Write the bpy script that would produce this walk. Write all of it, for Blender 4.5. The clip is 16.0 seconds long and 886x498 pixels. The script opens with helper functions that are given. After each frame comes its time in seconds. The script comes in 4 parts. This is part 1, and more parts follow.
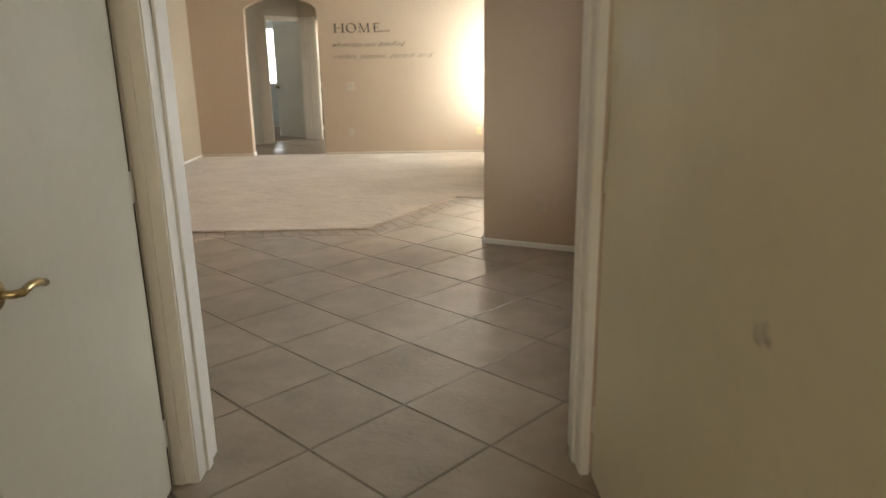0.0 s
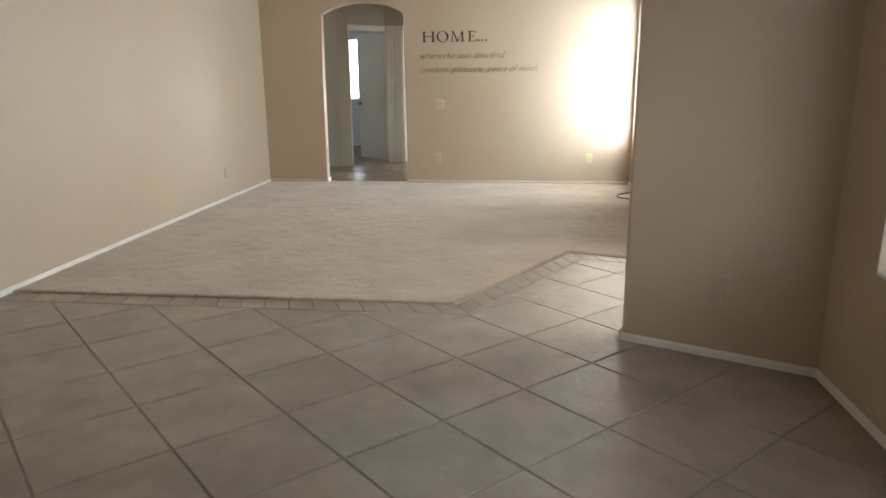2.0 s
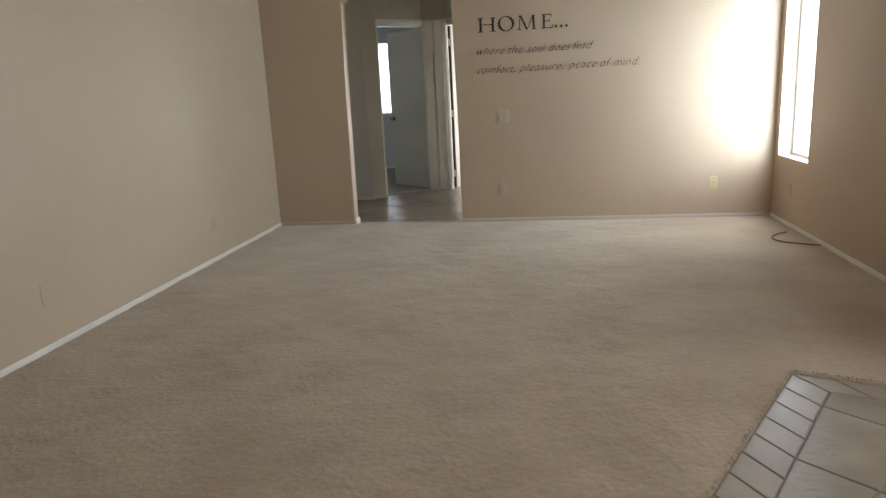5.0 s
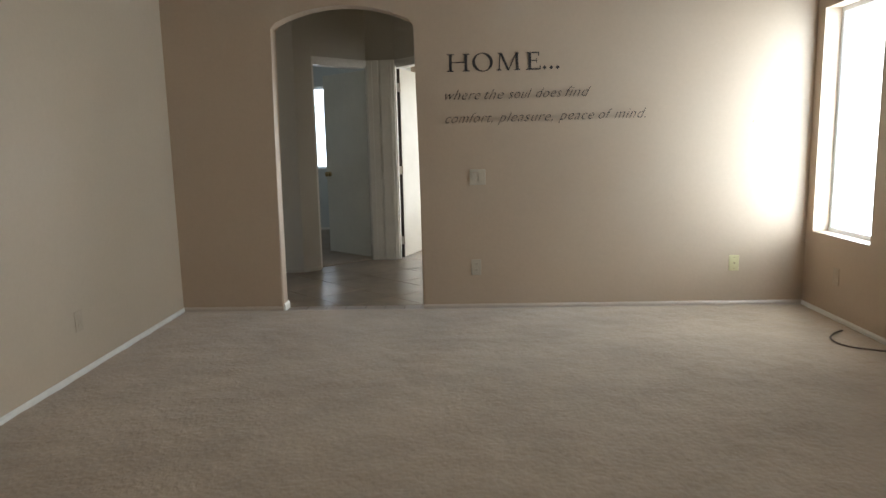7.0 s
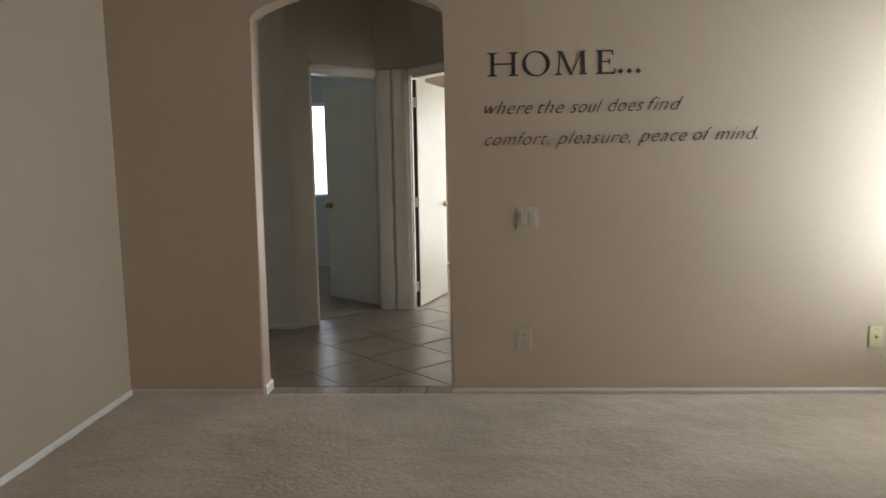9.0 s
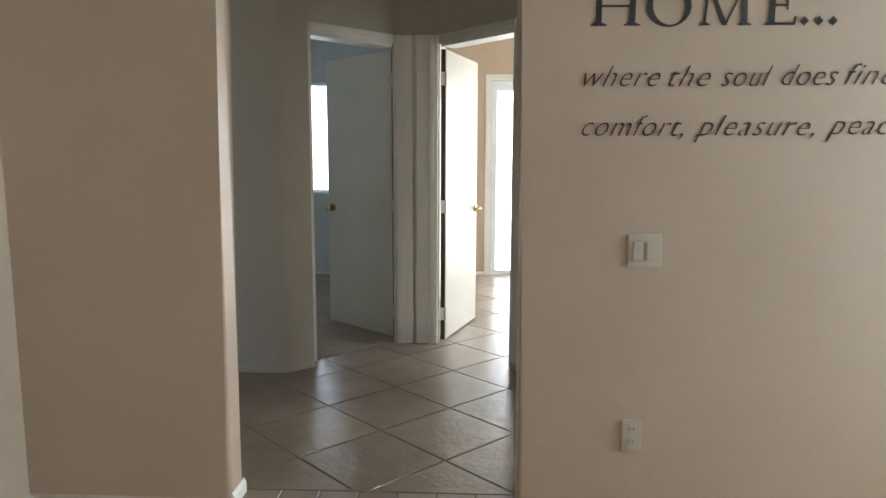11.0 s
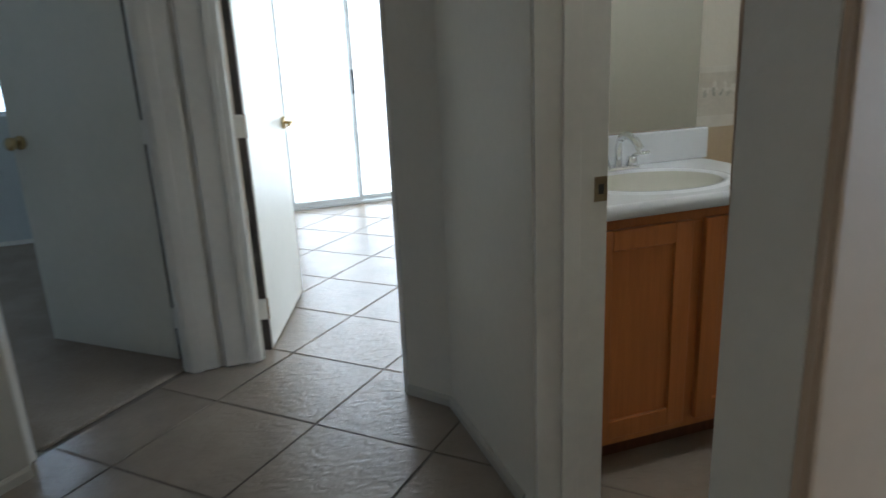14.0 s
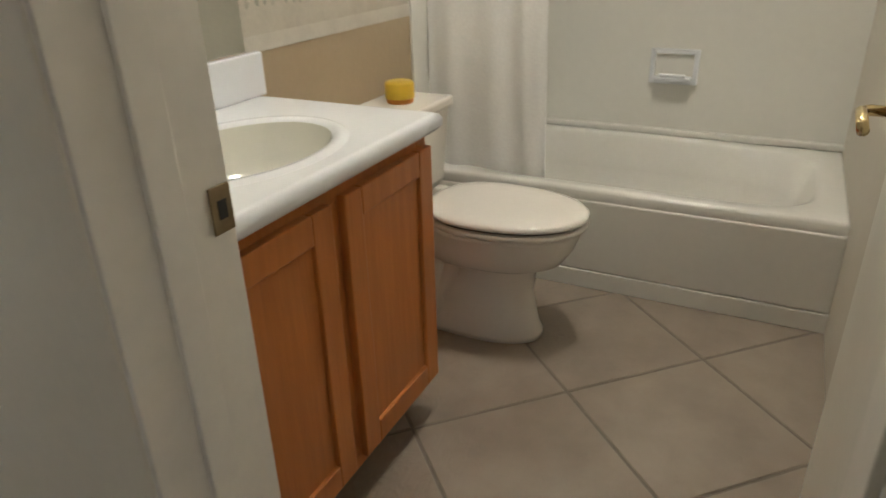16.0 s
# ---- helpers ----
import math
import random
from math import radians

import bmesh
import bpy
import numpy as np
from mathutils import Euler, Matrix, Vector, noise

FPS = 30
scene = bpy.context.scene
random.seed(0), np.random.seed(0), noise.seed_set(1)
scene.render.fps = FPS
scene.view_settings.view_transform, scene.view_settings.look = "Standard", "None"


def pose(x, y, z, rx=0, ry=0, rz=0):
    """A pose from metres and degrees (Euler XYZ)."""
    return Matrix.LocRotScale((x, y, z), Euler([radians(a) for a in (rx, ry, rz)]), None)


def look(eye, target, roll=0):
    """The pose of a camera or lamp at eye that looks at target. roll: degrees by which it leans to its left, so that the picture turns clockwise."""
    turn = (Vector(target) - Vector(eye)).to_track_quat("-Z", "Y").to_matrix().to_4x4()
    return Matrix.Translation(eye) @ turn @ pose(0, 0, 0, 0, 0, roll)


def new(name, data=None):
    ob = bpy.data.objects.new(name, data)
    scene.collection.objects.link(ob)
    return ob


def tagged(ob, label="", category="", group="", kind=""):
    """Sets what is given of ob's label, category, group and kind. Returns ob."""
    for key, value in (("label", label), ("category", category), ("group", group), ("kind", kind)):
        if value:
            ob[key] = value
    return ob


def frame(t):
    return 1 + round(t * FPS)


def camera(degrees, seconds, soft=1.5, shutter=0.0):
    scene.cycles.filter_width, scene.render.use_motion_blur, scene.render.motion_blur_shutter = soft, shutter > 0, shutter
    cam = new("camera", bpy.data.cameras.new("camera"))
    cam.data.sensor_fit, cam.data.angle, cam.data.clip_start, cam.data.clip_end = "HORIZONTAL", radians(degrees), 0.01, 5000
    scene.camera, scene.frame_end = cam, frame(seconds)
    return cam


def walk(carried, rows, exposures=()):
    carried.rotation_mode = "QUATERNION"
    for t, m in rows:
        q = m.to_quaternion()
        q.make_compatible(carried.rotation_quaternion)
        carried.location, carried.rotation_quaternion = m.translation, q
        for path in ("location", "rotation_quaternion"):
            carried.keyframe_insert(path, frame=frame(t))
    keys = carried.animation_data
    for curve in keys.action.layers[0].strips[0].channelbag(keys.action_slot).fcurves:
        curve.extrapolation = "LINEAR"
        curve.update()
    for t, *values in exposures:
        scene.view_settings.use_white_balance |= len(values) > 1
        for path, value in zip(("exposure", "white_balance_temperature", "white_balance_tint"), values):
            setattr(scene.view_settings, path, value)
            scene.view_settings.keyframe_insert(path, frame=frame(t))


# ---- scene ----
cam = camera(66.1, 16.0, 1.5, 0.35)
PATH = [
    (0, (0.275, 1.498, 1.288), (0.297, 3.428, 0.765), -0.9),
    (0.5, (0.246, 1.933, 1.253), (0.164, 3.863, 0.737), 1.1),
    (1, (0.189, 2.346, 1.261), (0.128, 4.281, 0.76), -1.3),
    (1.5, (0.15, 2.702, 1.286), (0.086, 4.636, 0.781), -1.8),
    (2, (0.106, 3.067, 1.292), (-0.116, 4.996, 0.811), -0.5),
    (2.5, (0.078, 3.497, 1.274), (-0.145, 5.434, 0.83), -0.9),
    (3, (0.021, 3.878, 1.22), (-0.318, 5.801, 0.787), -3.0),
    (3.5, (-0.09, 4.212, 1.209), (-0.63, 6.08, 0.74), -2.2),
    (4, (-0.214, 4.607, 1.227), (-0.698, 6.491, 0.762), -3.0),
    (4.2, (-0.276, 4.746, 1.236), (-0.713, 6.645, 0.782), -3.2),
    (6.3, (-0.835, 6.295, 1.208), (-1.03, 8.236, 0.768), -1.0),
    (6.5, (-0.874, 6.427, 1.2), (-1.043, 8.379, 0.799), -0.8),
    (7, (-0.986, 6.742, 1.236), (-1.067, 8.717, 0.933), -1.3),
    (7.5, (-1.024, 6.997, 1.248), (-1.117, 8.975, 0.967), -0.7),
    (8, (-1.071, 7.328, 1.248), (-1.19, 9.3, 0.935), -0.0),
    (8.5, (-1.156, 7.699, 1.279), (-1.242, 9.68, 1.014), -1.4),
    (9, (-1.216, 8.064, 1.281), (-1.308, 10.047, 1.041), -1.0),
    (9.5, (-1.278, 8.398, 1.298), (-1.42, 10.381, 1.081), -0.4),
    (9.7, (-1.339, 8.541, 1.302), (-1.452, 10.524, 1.066), 0.3),
    (11.8, (-1.628, 9.889, 1.316), (-1.661, 11.867, 1.02), -0.6),
    (12, (-1.673, 10.012, 1.296), (-1.668, 11.985, 0.968), -0.6),
    (12.5, (-1.751, 10.355, 1.291), (-1.689, 12.317, 0.908), -0.7),
    (13, (-1.838, 10.696, 1.263), (-1.699, 12.646, 0.838), -0.6),
    (13.5, (-1.88, 11.019, 1.237), (-1.54, 12.912, 0.687), -3.1),
    (14, (-1.841, 11.359, 1.217), (-1.244, 13.185, 0.66), -2.7),
    (14.5, (-1.82, 11.621, 1.199), (-0.848, 13.255, 0.579), -2.8),
    (14.7, (-1.793, 11.715, 1.206), (-0.639, 13.218, 0.566), -2.8),
    (15, (-1.775, 11.864, 1.234), (-0.431, 13.155, 0.506), -4.0),
    (15.5, (-1.681, 11.999, 1.177), (-0.173, 13.09, 0.443), -3.4),
    (16, (-1.552, 12.161, 1.188), (0.061, 12.979, 0.334), -1.6),
]
EXPOSURE = [(0.0, 1.06, 7350, 11), (1.0, 1.18, 6850, 10), (1.5, 1.05, 6550, 10), (2.5, 0.82, 6450, 10), (3.0, 0.6, 6400, 9), (3.5, 0.48, 6400, 9), (4.0, 0.42, 6350, 9), (6.5, 0.15, 6350, 9), (7.0, 0.02, 6300, 9), (9.0, -0.08, 6400, 10), (9.5, 0.18, 6450, 10), (12.0, 0.6, 5550, 6), (12.5, 0.52, 5350, 5), (13.5, 0.15, 5250, 5), (14.0, 0.05, 5250, 5), (14.5, -0.05, 5300, 5), (15.0, 0.08, 5650, 6), (15.5, 0.6, 6150, 9), (16.0, 0.88, 6150, 9)]
walk(cam, [(t, look(eye, target, roll)) for t, eye, target, roll in PATH], EXPOSURE)

# ---- world and lights ----
world = bpy.data.worlds.new("sky")
scene.world = world
world.use_nodes = True
wn = world.node_tree
sky = wn.nodes.new("ShaderNodeTexSky")
sky.sky_type = "NISHITA"
sky.sun_disc = False
sky.sun_elevation, sky.sun_rotation = radians(55), radians(200)
wn.links.new(sky.outputs[0], wn.nodes["Background"].inputs[0])
wn.nodes["Background"].inputs[1].default_value = 0.12
sun = new("sun", bpy.data.lights.new("sun", "SUN"))
sun.data.energy, sun.data.angle, sun.data.color = 3.5, radians(0.5), (1.0, 0.95, 0.88)
sun.matrix_world = look((-8, -20, 30), (0, 0, 0))


def window_light(name, centre, normal, w, h, power, colour=(0.93, 0.97, 1.0)):
    """Light that falls in through an opening."""
    ob = new(name, bpy.data.lights.new(name, "AREA"))
    ob.data.shape, ob.data.size, ob.data.size_y, ob.data.energy, ob.data.color = "RECTANGLE", w, h, power, colour
    c = Vector(centre)
    ob.matrix_world = look(c, c + Vector(normal))
    return ob


window_light("daylight_living", (1.578, 11.3275, 1.345), (-1, 0, 0), 0.69, 1.50, 34, (0.71, 0.86, 1.0))
window_light("daylight_from_sunlit_ground", (1.80, 11.32, 0.66), (-0.80, 0.04, 0.60), 0.8, 0.5, 27, (0.73, 0.87, 1.0))
window_light("daylight_entry", (2.02, 7.1, 1.3), (-1, 0, 0), 1.2, 2.0, 38)
window_light("daylight_nook", (1.64, 4.93, 1.33), (-1, 0, 0), 1.5, 1.56, 24.0, (0.80, 0.89, 1.0))
window_light("daylight_bedroom", (-3.35, 17.16, 1.53), (0, -1, 0), 1.7, 1.3, 27, (0.75, 0.87, 1.0))
window_light("daylight_patio", (-0.1, 17.35, 1.05), (0, -1, 0), 2.4, 2.1, 78, (1.0, 0.97, 0.91))
# warm room light, added at an unseen window behind the start
window_light("warm_light_start", (0.2, -0.32, 1.45), (0, 1, 0), 1.5, 1.1, 6.5, (1.0, 0.87, 0.62))

# ---- materials ----


def mat(name, colour, rough=0.55, second=None, mix_scale=2.0, grain=0.06, grain_scale=60.0, bump=0.0, bump_scale=120.0,
        metal=0.0, vary=0.0, rough_vary=0.08, coat=0.0, bump_dist=0.004, spread=0.15, sheen=0.0, cleft=0.0):
    """A paint-like surface: large soft variation, fine grain, relief, and a shade per piece."""
    m = bpy.data.materials.new(name)
    m.use_nodes = True
    nt = m.node_tree
    n, link = nt.nodes, nt.links.new
    b = n["Principled BSDF"]
    spot = n.new("ShaderNodeNewGeometry")
    geo = n.new("ShaderNodeVectorMath")
    geo.name = "Place"
    geo.inputs[1].default_value = (3.713, 1.931, 0.4371)
    link(spot.outputs["Position"], geo.inputs[0])
    big = n.new("ShaderNodeTexNoise")
    big.inputs["Scale"].default_value, big.inputs["Detail"].default_value = mix_scale, 4
    link(geo.outputs[0], big.inputs["Vector"])
    fine = n.new("ShaderNodeTexNoise")
    fine.inputs["Scale"].default_value, fine.inputs["Detail"].default_value = grain_scale, 3
    link(geo.outputs[0], fine.inputs["Vector"])
    mix = n.new("ShaderNodeMix")
    mix.data_type = "RGBA"
    sec = second or tuple(c * 0.9 for c in colour)
    mix.inputs["A"].default_value, mix.inputs["B"].default_value = (*colour, 1), (*sec, 1)
    ramp = n.new("ShaderNodeMapRange")
    ramp.inputs["From Min"].default_value, ramp.inputs["From Max"].default_value = 0.5 - spread, 0.5 + spread
    ramp.interpolation_type = "SMOOTHSTEP"
    link(big.outputs["Fac"], ramp.inputs["Value"])
    link(ramp.outputs["Result"], mix.inputs["Factor"])
    hsv = n.new("ShaderNodeHueSaturation")
    link(mix.outputs["Result"], hsv.inputs["Color"])
    val = n.new("ShaderNodeMapRange")
    val.inputs["From Min"].default_value, val.inputs["From Max"].default_value = 0.25, 0.75
    val.inputs["To Min"].default_value, val.inputs["To Max"].default_value = 1 - grain, 1 + grain
    link(fine.outputs["Fac"], val.inputs["Value"])
    out = val.outputs["Result"]
    if vary:
        info = n.new("ShaderNodeObjectInfo")
        rnd = n.new("ShaderNodeMapRange")
        rnd.inputs["To Min"].default_value, rnd.inputs["To Max"].default_value = 1 - vary, 1 + vary
        link(info.outputs["Random"], rnd.inputs["Value"])
        mul = n.new("ShaderNodeMath")
        mul.operation = "MULTIPLY"
        link(out, mul.inputs[0])
        link(rnd.outputs["Result"], mul.inputs[1])
        out = mul.outputs[0]
    link(out, hsv.inputs["Value"])
    link(hsv.outputs["Color"], b.inputs["Base Color"])
    rr = n.new("ShaderNodeMapRange")
    rr.inputs["To Min"].default_value, rr.inputs["To Max"].default_value = max(0.02, rough - rough_vary), min(1, rough + rough_vary)
    link(big.outputs["Fac"], rr.inputs["Value"])
    link(rr.outputs["Result"], b.inputs["Roughness"])
    b.inputs["Metallic"].default_value = metal
    b.inputs["Coat Weight"].default_value = coat
    b.inputs["Sheen Weight"].default_value, b.inputs["Sheen Roughness"].default_value = sheen, 0.5
    if cleft:
        stretch = n.new("ShaderNodeMapping")
        stretch.inputs["Rotation"].default_value, stretch.inputs["Scale"].default_value = (0, 0, 0.6), (1.0, 1.9, 1.0)
        link(geo.outputs[0], stretch.inputs["Vector"])
        warp = n.new("ShaderNodeTexNoise")
        warp.inputs["Scale"].default_value, warp.inputs["Detail"].default_value, warp.inputs["Distortion"].default_value = 17, 5, 1.4
        link(stretch.outputs["Vector"], warp.inputs["Vector"])
        bp = n.new("ShaderNodeBump")
        bp.inputs["Strength"].default_value, bp.inputs["Distance"].default_value = cleft, 0.003
        link(warp.outputs["Fac"], bp.inputs["Height"])
        link(bp.outputs["Normal"], b.inputs["Normal"])
    if bump:
        bn = n.new("ShaderNodeTexNoise")
        bn.inputs["Scale"].default_value, bn.inputs["Detail"].default_value = bump_scale, 3
        link(geo.outputs[0], bn.inputs["Vector"])
        bp = n.new("ShaderNodeBump")
        bp.inputs["Strength"].default_value, bp.inputs["Distance"].default_value = bump, bump_dist
        link(bn.outputs["Fac"], bp.inputs["Height"])
        link(bp.outputs["Normal"], b.inputs["Normal"])
    return m


def glow(name, colour, strength):
    m = bpy.data.materials.new(name)
    m.use_nodes = True
    b = m.node_tree.nodes["Principled BSDF"]
    b.inputs["Emission Color"].default_value, b.inputs["Emission Strength"].default_value = (*colour, 1), strength
    return m


def clear_glass(name):
    m = bpy.data.materials.new(name)
    m.use_nodes = True
    b = m.node_tree.nodes["Principled BSDF"]
    b.inputs["Transmission Weight"].default_value, b.inputs["Roughness"].default_value, b.inputs["IOR"].default_value = 1, 0.0, 1.45
    return m


def wood(name, a, c, rough=0.35):
    """Straight-grained stained oak, grain running up."""
    m = mat(name, a, rough, c, 3.0, 0.05, 90, 0.05, 200, rough_vary=0.05)
    nt = m.node_tree
    geo = nt.nodes["Place"]
    mp = nt.nodes.new("ShaderNodeMapping")
    mp.inputs["Scale"].default_value = (14, 14, 0.9)
    nt.links.new(geo.outputs[0], mp.inputs["Vector"])
    for k in ("Noise Texture", "Noise Texture.001"):
        nt.links.new(mp.outputs["Vector"], nt.nodes[k].inputs["Vector"])
    nt.nodes["Noise Texture.001"].inputs["Scale"].default_value = 12
    nt.nodes["Noise Texture"].inputs["Distortion"].default_value = 0.6
    return m


WALL = mat("tan wall paint", (0.522, 0.402, 0.288), 0.50, (0.502, 0.380, 0.268), 0.8, 0.02, 40, 0.24, 42, bump_dist=0.003)
# the tan shifted greener, painting in how window light falls on the left wall
WALL_LEFT_TINT = mat("tan wall paint tinted for window light", (0.496, 0.398, 0.286), 0.50, (0.476, 0.379, 0.269), 0.8, 0.02, 40, 0.24, 42, bump_dist=0.003)
WALL_HALL = mat("hall wall paint", (0.50, 0.465, 0.385), 0.42, (0.47, 0.435, 0.36), 0.8, 0.02, 40, 0.24, 42, bump_dist=0.003)
# hall paint made lighter to carry the right wall's brighter light
WALL_HALL_LIT = mat("semi-gloss hall paint lightened for stronger light", (0.72, 0.675, 0.57), 0.38, (0.69, 0.645, 0.54), 0.8, 0.02, 40, 0.10, 30, bump_dist=0.003)
WALL_BED = mat("pale bedroom paint", (0.60, 0.62, 0.60), 0.6, (0.57, 0.59, 0.57), 0.8, 0.02, 40, 0.2, 55, bump_dist=0.003)
WALL_BATH = mat("bath wall paint", (0.62, 0.58, 0.50), 0.55, (0.60, 0.56, 0.48), 1.0, 0.02, 40, 0.25, 55, bump_dist=0.003)
WALL_BATH_LOW = mat("tan bath paint", (0.46, 0.365, 0.24), 0.55, (0.44, 0.345, 0.225), 1.0, 0.02, 40, 0.25, 55, bump_dist=0.003)
CEIL = mat("ceiling paint", (0.72, 0.70, 0.66), 0.8, None, 1.0, 0.02, 40, 0.2, 45)
TRIM = mat("white trim paint", (0.78, 0.748, 0.68), 0.42, (0.72, 0.69, 0.625), 2.5, 0.03, 30, 0.04, 40)
TRIM_TAN = mat("tan-washed baseboard paint", (0.55, 0.455, 0.365), 0.45, (0.54, 0.455, 0.37), 2.5, 0.03, 30)
DOOR = mat("white door paint", (0.74, 0.72, 0.64), 0.36, (0.68, 0.66, 0.58), 1.4, 0.02, 25, 0.03, 14, rough_vary=0.045)
# door cream dulled so the left start leaf looks less lit
DOOR_SHADE = mat("cream door paint dulled as shade", (0.60, 0.575, 0.475), 0.36, (0.55, 0.525, 0.43), 1.4, 0.02, 25, 0.03, 14, rough_vary=0.045)
DOOR_START = mat("cream door paint", (0.70, 0.645, 0.47), 0.36, (0.64, 0.585, 0.42), 1.4, 0.02, 25, 0.03, 14, rough_vary=0.045)
TILE = mat("ceramic floor tile", (0.345, 0.288, 0.228), 0.24, (0.262, 0.214, 0.166), 3.4, 0.07, 9, vary=0.05, rough_vary=0.03, spread=0.34, cleft=0.95)
TILE_SMALL = mat("border tile", (0.33, 0.265, 0.21), 0.35, (0.29, 0.23, 0.18), 5.0, 0.06, 12, vary=0.08, rough_vary=0.03, spread=0.3)
GROUT = mat("grout", (0.17, 0.135, 0.105), 0.9, (0.17, 0.14, 0.11), 3.0, 0.15, 80, 0.4, 200)
CARPET = mat("beige carpet pile", (0.478, 0.362, 0.243), 0.95, (0.388, 0.285, 0.184), 2.2, 0.09, 34, 0.42, 44, rough_vary=0.03, bump_dist=0.014, spread=0.22, sheen=0.3)
CARPET_EDGE = mat("frayed carpet edge", (0.27, 0.20, 0.14), 0.95, (0.20, 0.145, 0.10), 9.0, 0.25, 140, 1.0, 170, bump_dist=0.01)
BED_CARPET = mat("tan bedroom carpet", (0.40, 0.33, 0.26), 0.95, (0.34, 0.28, 0.215), 4.0, 0.18, 130, 1.0, 190, bump_dist=0.01)
BRASS = mat("worn brass", (0.72, 0.58, 0.32), 0.24, (0.60, 0.47, 0.25), 20, 0.08, 90, metal=1.0)
DARK_BRASS = mat("dull brass", (0.32, 0.25, 0.15), 0.4, (0.24, 0.185, 0.11), 20, 0.08, 90, metal=0.8)
CHROME = mat("chrome", (0.80, 0.81, 0.83), 0.08, (0.74, 0.75, 0.77), 8, 0.01, 90, metal=1.0, rough_vary=0.03)
PLATE = mat("ivory plastic", (0.55, 0.485, 0.375), 0.35, (0.51, 0.45, 0.35), 8, 0.02, 60)
PLATE_YELLOW = mat("yellowed plastic", (0.62, 0.55, 0.30), 0.35, (0.56, 0.49, 0.26), 8, 0.02, 60)
PLATE_WALL = mat("painted-over plastic", (0.50, 0.40, 0.29), 0.5, None, 8, 0.02, 60)
BLACK = mat("dark plastic", (0.03, 0.028, 0.026), 0.5, None, 8, 0.1, 60)
VINYL = mat("black vinyl lettering", (0.028, 0.022, 0.02), 0.5, (0.04, 0.032, 0.028), 8, 0.05, 60)
BLIND = mat("white blind slat", (0.78, 0.79, 0.80), 0.45, None, 8, 0.02, 60)
FRAME = mat("white vinyl window frame", (0.78, 0.80, 0.80), 0.4, None, 6, 0.02, 60)
GLASS = clear_glass("clear glass")
OAK = wood("honey oak", (0.50, 0.175, 0.040), (0.44, 0.150, 0.033))
OAK_SHADE = wood("oak darkened as recess shade", (0.16, 0.058, 0.02), (0.12, 0.042, 0.014), 0.5)
MARBLE = mat("white cultured marble", (0.83, 0.845, 0.875), 0.10, (0.80, 0.815, 0.845), 3, 0.01, 40, rough_vary=0.04)
BASIN = mat("cream basin", (0.72, 0.71, 0.64), 0.12, (0.70, 0.68, 0.61), 3, 0.01, 40, rough_vary=0.04)
PORCELAIN = mat("bone porcelain", (0.75, 0.715, 0.65), 0.10, (0.73, 0.695, 0.63), 2, 0.01, 40, rough_vary=0.04)
LID = mat("glossy bone seat plastic", (0.79, 0.75, 0.69), 0.06, (0.77, 0.73, 0.67), 2, 0.01, 40, rough_vary=0.02, coat=0.5)
TUB = mat("tub enamel", (0.76, 0.745, 0.695), 0.20, (0.73, 0.715, 0.665), 2, 0.015, 40, rough_vary=0.03)
SURROUND = mat("tub surround panel", (0.77, 0.76, 0.71), 0.36, (0.75, 0.74, 0.69), 1.2, 0.015, 30, 0.04, 10)
CLOTH = mat("thin white curtain", (0.90, 0.90, 0.88), 0.8, (0.87, 0.87, 0.85), 4, 0.04, 120, 0.3, 400)
YELLOW = mat("yellow plastic", (0.72, 0.49, 0.04), 0.35, (0.68, 0.45, 0.035), 6, 0.03, 60)
PAPER = mat("cream wallpaper border", (0.53, 0.49, 0.41), 0.6, (0.47, 0.43, 0.355), 12, 0.05, 90)
PAPER_STRIPE = mat("pale wallpaper stripe", (0.62, 0.585, 0.51), 0.6, None, 9, 0.04, 90)
PAPER_LEAF = mat("grey-green printed leaf", (0.30, 0.30, 0.245), 0.6, (0.42, 0.39, 0.32), 25, 0.1, 120)
# near-black that paints the shade of the gap beside the hinges
HINGE_GAP_SHADE = mat("dark hinge gap shade", (0.055, 0.042, 0.032), 0.7, (0.035, 0.028, 0.022), 6, 0.12, 60)
SMUDGE = mat("grey-brown door smudge", (0.40, 0.34, 0.23), 0.4, (0.58, 0.53, 0.42), 30, 0.1, 90)
GROUND = mat("pale gravel ground", (0.42, 0.39, 0.34), 0.9, (0.36, 0.33, 0.28), 0.5, 0.15, 30, 0.5, 40)
LEAF = mat("hedge leaves", (0.07, 0.12, 0.04), 0.6, (0.10, 0.15, 0.05), 5, 0.2, 50)
BLOCK = mat("stuccoed garden wall", (0.55, 0.48, 0.40), 0.9, None, 1.0, 0.05, 30, 0.4, 40)
MIRROR = mat("silvered mirror", (0.88, 0.91, 0.89), 0.015, (0.88, 0.91, 0.89), 1, 0.0, 10, metal=1.0, rough_vary=0.0)
NOOK_SKY = glow("pale shaded daylight", (0.72, 0.83, 1.0), 0.75)
SKY_GLARE = glow("overexposed daylight", (0.90, 0.96, 1.0), 4.0)
BED_GLARE = glow("bright daylight", (0.92, 0.97, 1.0), 1.7)
LAMP_GLASS = glow("lit frosted glass", (1.0, 0.92, 0.79), 46.0)

# ---- building helpers ----


def part(name, bm, material, parent=None, label="", smooth=False):
    me = bpy.data.meshes.new(name)
    bmesh.ops.recalc_face_normals(bm, faces=bm.faces)
    bm.to_mesh(me)
    bm.free()
    me.materials.append(material)
    if smooth:
        me.polygons.foreach_set("use_smooth", [True] * len(me.polygons))
    ob = new(name, me)
    if parent:
        ob.parent = parent
        ob.matrix_parent_inverse = parent.matrix_basis.inverted()
    if label:
        ob["label"] = label
    return ob


